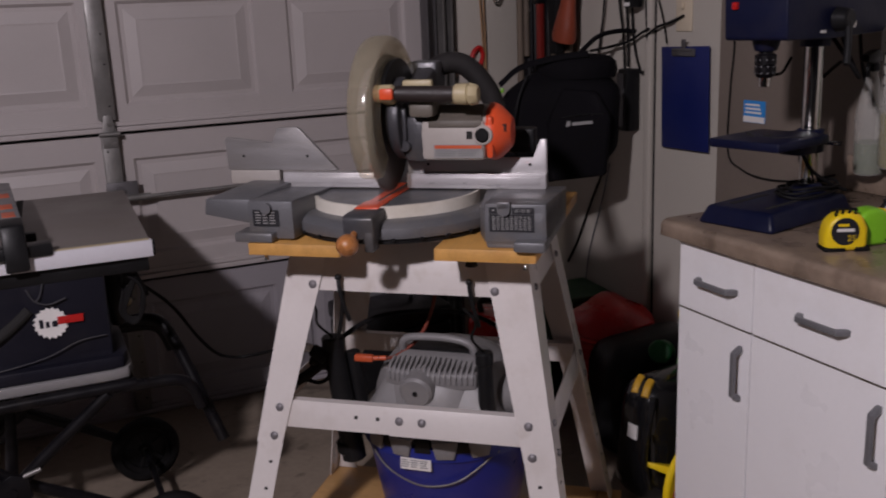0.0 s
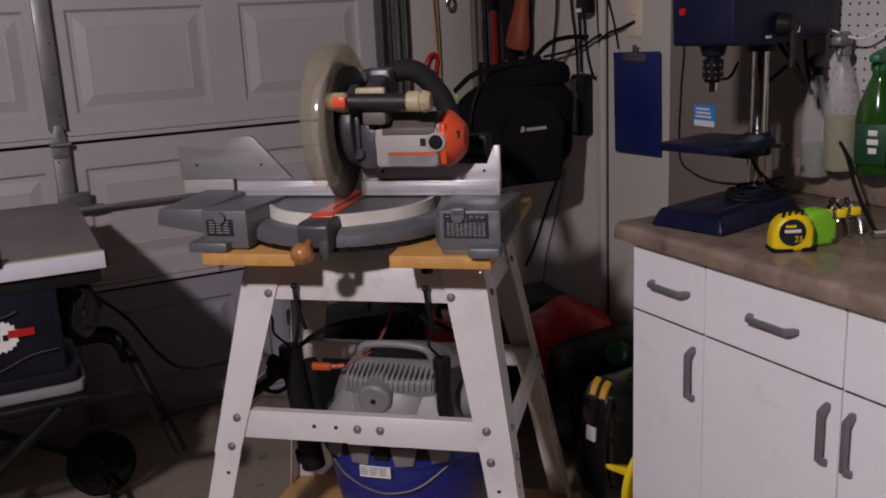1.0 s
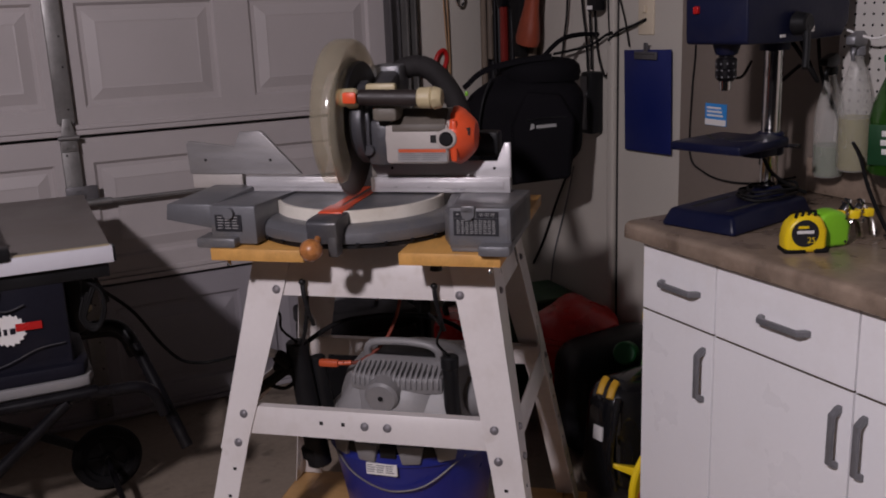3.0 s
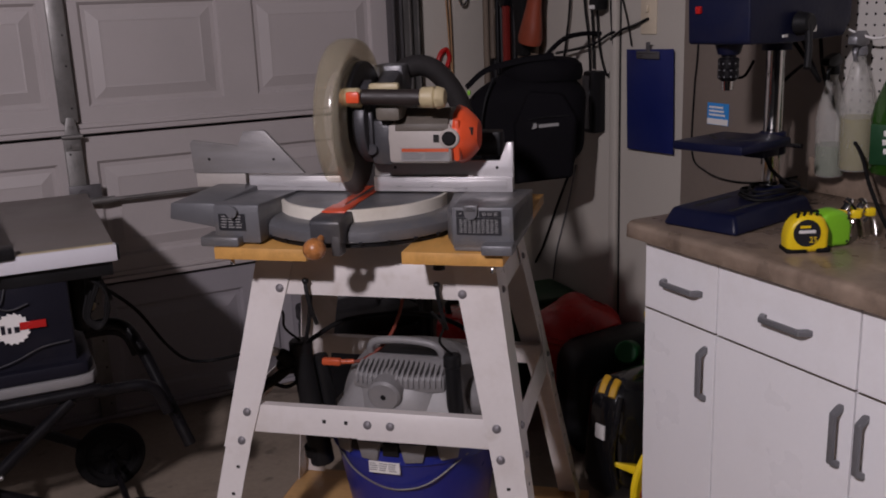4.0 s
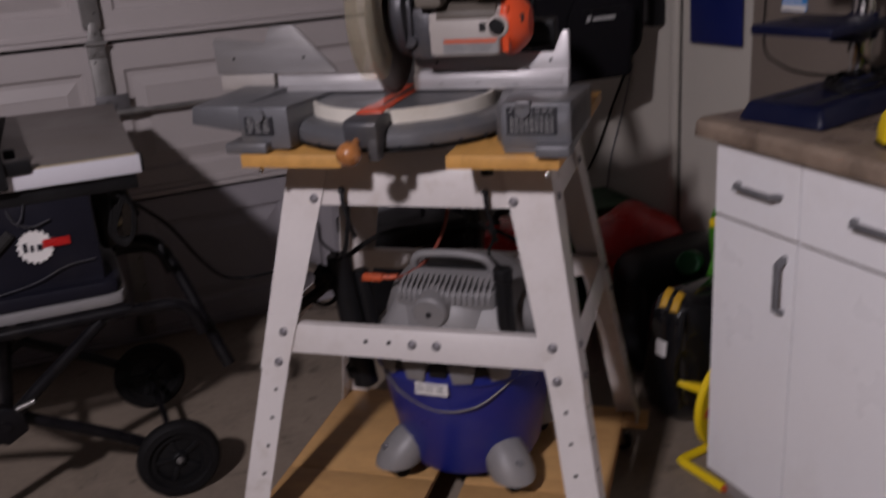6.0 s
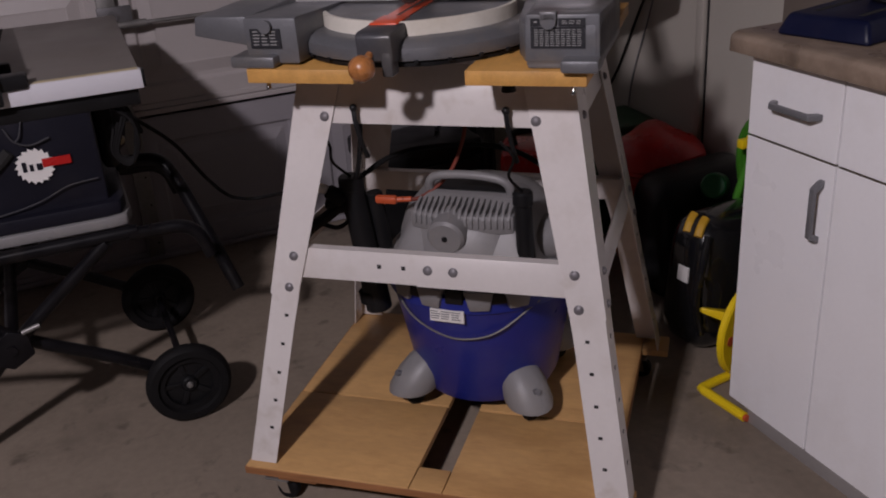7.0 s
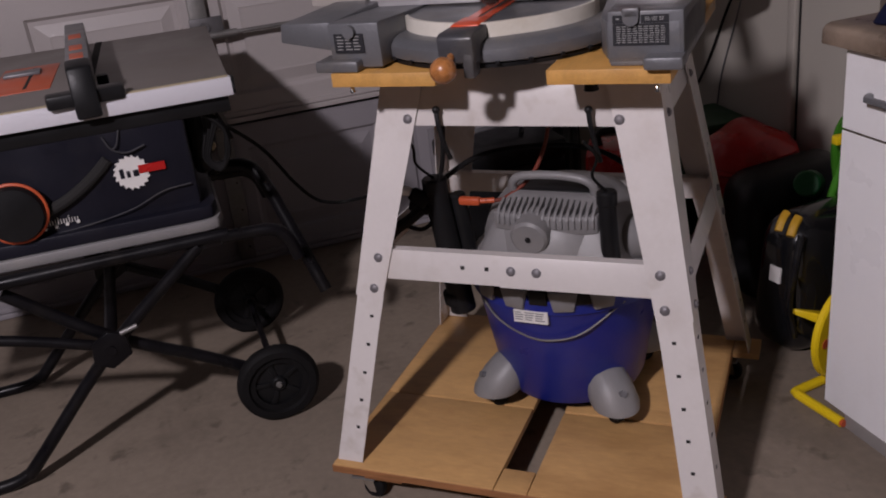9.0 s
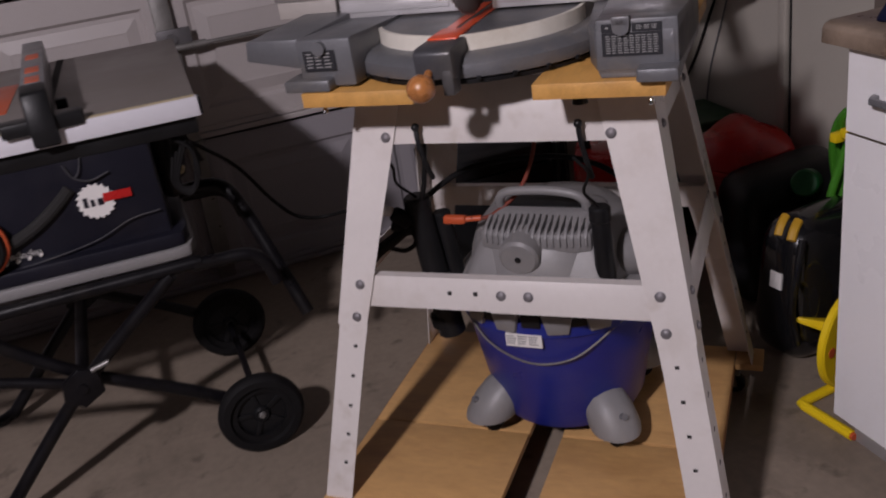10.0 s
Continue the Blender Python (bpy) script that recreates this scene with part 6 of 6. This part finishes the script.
cable("black cable hanging straight down the wall", [(2.05, 2.77, 1.75), (2.055, 2.765, 1.45), (2.06, 2.745, 1.30), (2.065, 2.74, 1.15)])
cable("black cable hanging in a loop", [(2.06, 2.70, 1.75), (2.062, 2.70, 1.42), (2.065, 2.69, 1.28), (2.065, 2.655, 1.19), (2.065, 2.63, 1.19), (2.065, 2.61, 1.25), (2.06, 2.62, 1.40), (2.06, 2.63, 1.75)])
cable("black cable hanging straight down the wall", [(2.05, 2.735, 1.75), (2.055, 2.73, 1.5), (2.06, 2.72, 1.32), (2.06, 2.715, 1.2)])
cable("black cable bundled sideways to a plug", [(2.03, 2.90, 1.25), (2.04, 2.80, 1.265), (2.05, 2.70, 1.285), (2.055, 2.63, 1.315), (2.055, 2.595, 1.325)], 0.0048)
cable("black cable running to the clipboard nail", [(2.06, 2.62, 1.30), (2.058, 2.56, 1.33), (2.062, 2.50, 1.345), (2.068, 2.44, 1.365)], 0.0045)
cable("thin black cord across the batten", [(2.06, 2.60, 1.7), (2.062, 2.585, 1.5), (2.066, 2.54, 1.36), (2.068, 2.52, 1.28)], 0.0028)
cable("black cable trailing down behind the stand", [(2.068, 2.80, 0.98), (2.07, 2.86, 0.85), (2.07, 2.95, 0.70), (2.07, 3.05, 0.52), (2.07, 3.12, 0.42)], 0.0048)
cable("grey cable trailing down behind the stand", [(2.072, 2.84, 0.85), (2.072, 2.89, 0.70), (2.072, 2.97, 0.50), (2.072, 3.0, 0.36)], 0.003, PULL)
cable("black power brick cable", [(2.06, 2.66, 1.75), (2.06, 2.665, 1.5)], 0.004)
hung("power_brick", "black power adapter hanging by its cable", "adapter", [
    ("brick", box(BM(), 2.02, 2.062, 2.64, 2.69, 1.395, 1.50, 0.006), BLACK_P),
    ("label", box(BM(), 2.0185, 2.0198, 2.655, 2.685, 1.400, 1.412), PAPER)])

# ---- things on the floor between the stand and the east wall ----
bc = thing("garden_blower", "glossy black upright machine with yellow trim on the floor", "garden machine", Matrix.Translation((1.765, 2.088, 0)) @ pose(0, 0, 0, 0, 0, 6) @ Matrix.Diagonal((1, 1, 1.05, 1)))
bm = BM()
hull8(bm, [(-0.165, -0.10, 0.001), (0.14, -0.10, 0.001), (0.14, 0.10, 0.001), (-0.165, 0.10, 0.001)],
      [(-0.140, -0.080, 0.355), (0.14, -0.080, 0.355), (0.14, 0.085, 0.355), (-0.140, 0.085, 0.355)], 0.075, 6)
AMBER = mat("amber_plastic", (0.50, 0.28, 0.02), 0.4, var=0.15, scale=12)
GLOSS = mat("gloss_black", (0.008, 0.008, 0.009), 0.15, var=0.2, scale=9, coat=0.5)
part("body", bm, GLOSS, bc)
for y in (-0.032, 0.008):
    part("trim", tube(BM(), [(-0.132, y - 0.004, 0.318), (-0.113, y + 0.004, 0.340), (-0.092, y + 0.012, 0.352)], 0.008, 8, 6, flat=1.4), AMBER, bc, "amber yellow trim")
part("sticker", box(BM(), -0.005, 0.0, -0.018, 0.018, 0.0, 0.040, 0, Matrix.Translation((-0.1505, -0.01, 0.195)) @ pose(0, 0, 0, 0, 5, 0)), PAPER, bc)
part("hose", tube(BM(), [(-0.13, -0.07, 0.33), (-0.16, -0.085, 0.26), (-0.175, -0.085, 0.17), (-0.16, -0.09, 0.08)], 0.010, 10, 7), GLOSS, bc)
gm = thing("wheeled_case", "black wheeled case with a round green cap", "case", Matrix.Translation((1.912, 2.365, 0)) @ pose(0, 0, 0, 0, 0, -15))
bm = BM()
hull8(bm, [(-0.20, -0.13, 0.001), (0.145, -0.13, 0.001), (0.145, 0.13, 0.001), (-0.20, 0.13, 0.001)],
      [(-0.19, -0.10, 0.345), (0.135, -0.10, 0.400), (0.135, 0.12, 0.400), (-0.19, 0.12, 0.345)], 0.07, 5)
part("body", bm, BLACK_P, gm)
bm = BM()
p0 = Vector((0.004, -0.080, 0.340))
rod(bm, p0, p0 + Vector((-0.035, -0.05, 0.022)), 0.038, 0.036, 30, 0.005)
part("cap", bm, GREEN, gm, "round green cap")
rb = thing("red_tub", "red plastic tub standing by the wall", "tub", Matrix.Translation((1.912, 2.60, 0)) @ Matrix.Diagonal((0.92, 1.0, 0.93, 1)))
bm = BM()
lathe(bm, [(0, 0.002), (0.13, 0.002), (0.155, 0.330), (0.166, 0.340), (0.164, 0.352), (0.148, 0.350), (0.125, 0.02), (0, 0.02)], 40)
part("shell", bm, RED, rb)
bm = BM()
lathe(bm, [(0, 0.30), (0.13, 0.31), (0.160, 0.355), (0.158, 0.40), (0.130, 0.43), (0.085, 0.452), (0.04, 0.462), (0, 0.465)], 40)
for v in bm.verts:
    d = noise.noise(v.co * 8) * 0.030
    v.co += Vector((v.co.x, v.co.y, 0.12)).normalized() * d
part("cover", bm, RED, rb, "dented glossy red cover")
gl = thing("green_lid", "dark green plastic box behind the red tub", "storage box", Matrix.Translation((1.900, 2.89, 0)) @ pose(0, 0, 0, 0, 0, -4))
part("box", box(BM(), -0.17, 0.15, -0.09, 0.12, 0.002, 0.355, 0.012), DKGREEN, gl)
part("lid", box(BM(), -0.18, 0.16, -0.10, 0.13, 0.357, 0.383, 0.008), DKGREEN, gl)
part("tag", box(BM(), -0.06, -0.02, -0.1035, -0.0995, 0.363, 0.377), PAPER, gl)
rt = thing("red_case", "dark red case standing behind the saw stand", "case", Matrix.Translation((1.56, 2.76, 0)) @ pose(0, 0, 0, 0, 0, -30))
part("body", box(BM(), -0.10, 0.10, -0.10, 0.10, 0.001, 0.40, 0.02), RED, rt)
part("handle", tube(BM(), [(-0.06, 0, 0.395), (-0.055, 0, 0.44), (0.055, 0, 0.44), (0.06, 0, 0.395)], 0.011, 10, 6), BLACK_P, rt)
# hose reel behind the cabinet end
hr = thing("hose_reel", "yellow plastic reel frame with spoked disc on the floor", "reel", Matrix.Translation((1.665, 1.885, 0)))
m = Matrix.Translation((0.016, 0, 0.135)) @ pose(0, 0, 0, 90, 0, 18)
bm = BM()
lathe(bm, [(0.050, -0.008), (0.118, -0.010), (0.124, -0.006), (0.124, 0.006), (0.118, 0.010), (0.050, 0.008), (0.050, -0.008)], 40, m)
disc = part("disc", bm, YELLOW, hr)
for k in range(6):
    bm = BM()
    lathe(bm, [(0, 0.0105), (0.013, 0.0105), (0.013, 0.0115), (0, 0.0115)], 12, m @ pose(0.09 * math.cos(k * 1.047), 0.09 * math.sin(k * 1.047), 0))
    part("disc_hole", bm, ORANGE_D, disc)
part("crank", hull8(BM(), [(-0.105, 0.025, 0.195), (-0.100, 0.045, 0.190), (-0.1, 0.04, 0.205), (-0.105, 0.03, 0.208)], [(-0.03, -0.02, 0.155), (-0.02, 0.02, 0.145), (-0.02, 0.02, 0.185), (-0.03, -0.02, 0.19)], 0.003), YELLOW, hr)
bm = BM()
tube(bm, [(0.02, 0.0, 0.0125), (-0.118, -0.018, 0.0125), (-0.131, -0.028, 0.0125), (-0.1325, -0.045, 0.0125), (-0.122, -0.170, 0.0125)], 0.012, 10, 5)
part("frame", bm, YELLOW, hr)
part("frame_plug", rod(BM(), (-0.122, -0.170, 0.0125), (-0.1215, -0.177, 0.0125), 0.0085), ORANGE_D, hr)
gh = thing("garden_hose", "coiled green hose with yellow strap hanging on the wall", "hose", Matrix.Translation((1.872, 2.10, -0.100)))
bm = BM()
for k in range(4):
    c = Vector((0.02 * k, 0.01 * k, 0.45))
    tube(bm, [c + Vector((0.03 * math.sin(2 * a + k), (0.075 + 0.008 * k) * math.cos(a), (0.20 + 0.01 * k) * math.sin(a))) for a in [2 * math.pi * i / 22 for i in range(23)]], 0.011, 10, 2)
part("coil", bm, mat("hose_green", (0.06, 0.25, 0.02), 0.4, var=0.15, scale=10), gh)
for k in range(3):
    part("strap", box(BM(), -0.025, 0.085, -0.012, 0.012, -0.012, 0.012, 0.004, Matrix.Translation((0, 0.05 - 0.035 * k, 0.61 + 0.02 * k))), YELLOW, gh)
part("bracket", box(BM(), 0.0, 0.205, -0.02, 0.02, 0.615, 0.64, 0.004), BLACK_P, gh)
# orange extension lead behind the stand
bm = BM()
tube(bm, [(0.17, 0.24, 0.80), (0.19, 0.25, 0.72), (0.23, 0.26, 0.67), (0.29, 0.27, 0.65)], 0.006, 8, 6)
single("orange_lead", bm, ORANGE_D, "orange lead looped behind the stand", "cord", STAND)
# dark boxes behind the vacuum, seen through the stand
hung("shop_box", "black toolbox on the floor behind the saw stand", "toolbox", [
    ("body", box(BM(), 1.12, 1.50, 3.02, 3.30, 0.001, 0.30, 0.012), BLACK_P),
    ("lid", box(BM(), 1.115, 1.505, 3.015, 3.305, 0.302, 0.37, 0.015), BLACK_P),
    ("handle", tube(BM(), [(1.22, 3.16, 0.372), (1.23, 3.16, 0.405), (1.39, 3.16, 0.405), (1.40, 3.16, 0.372)], 0.009, 8, 5), PULL)])
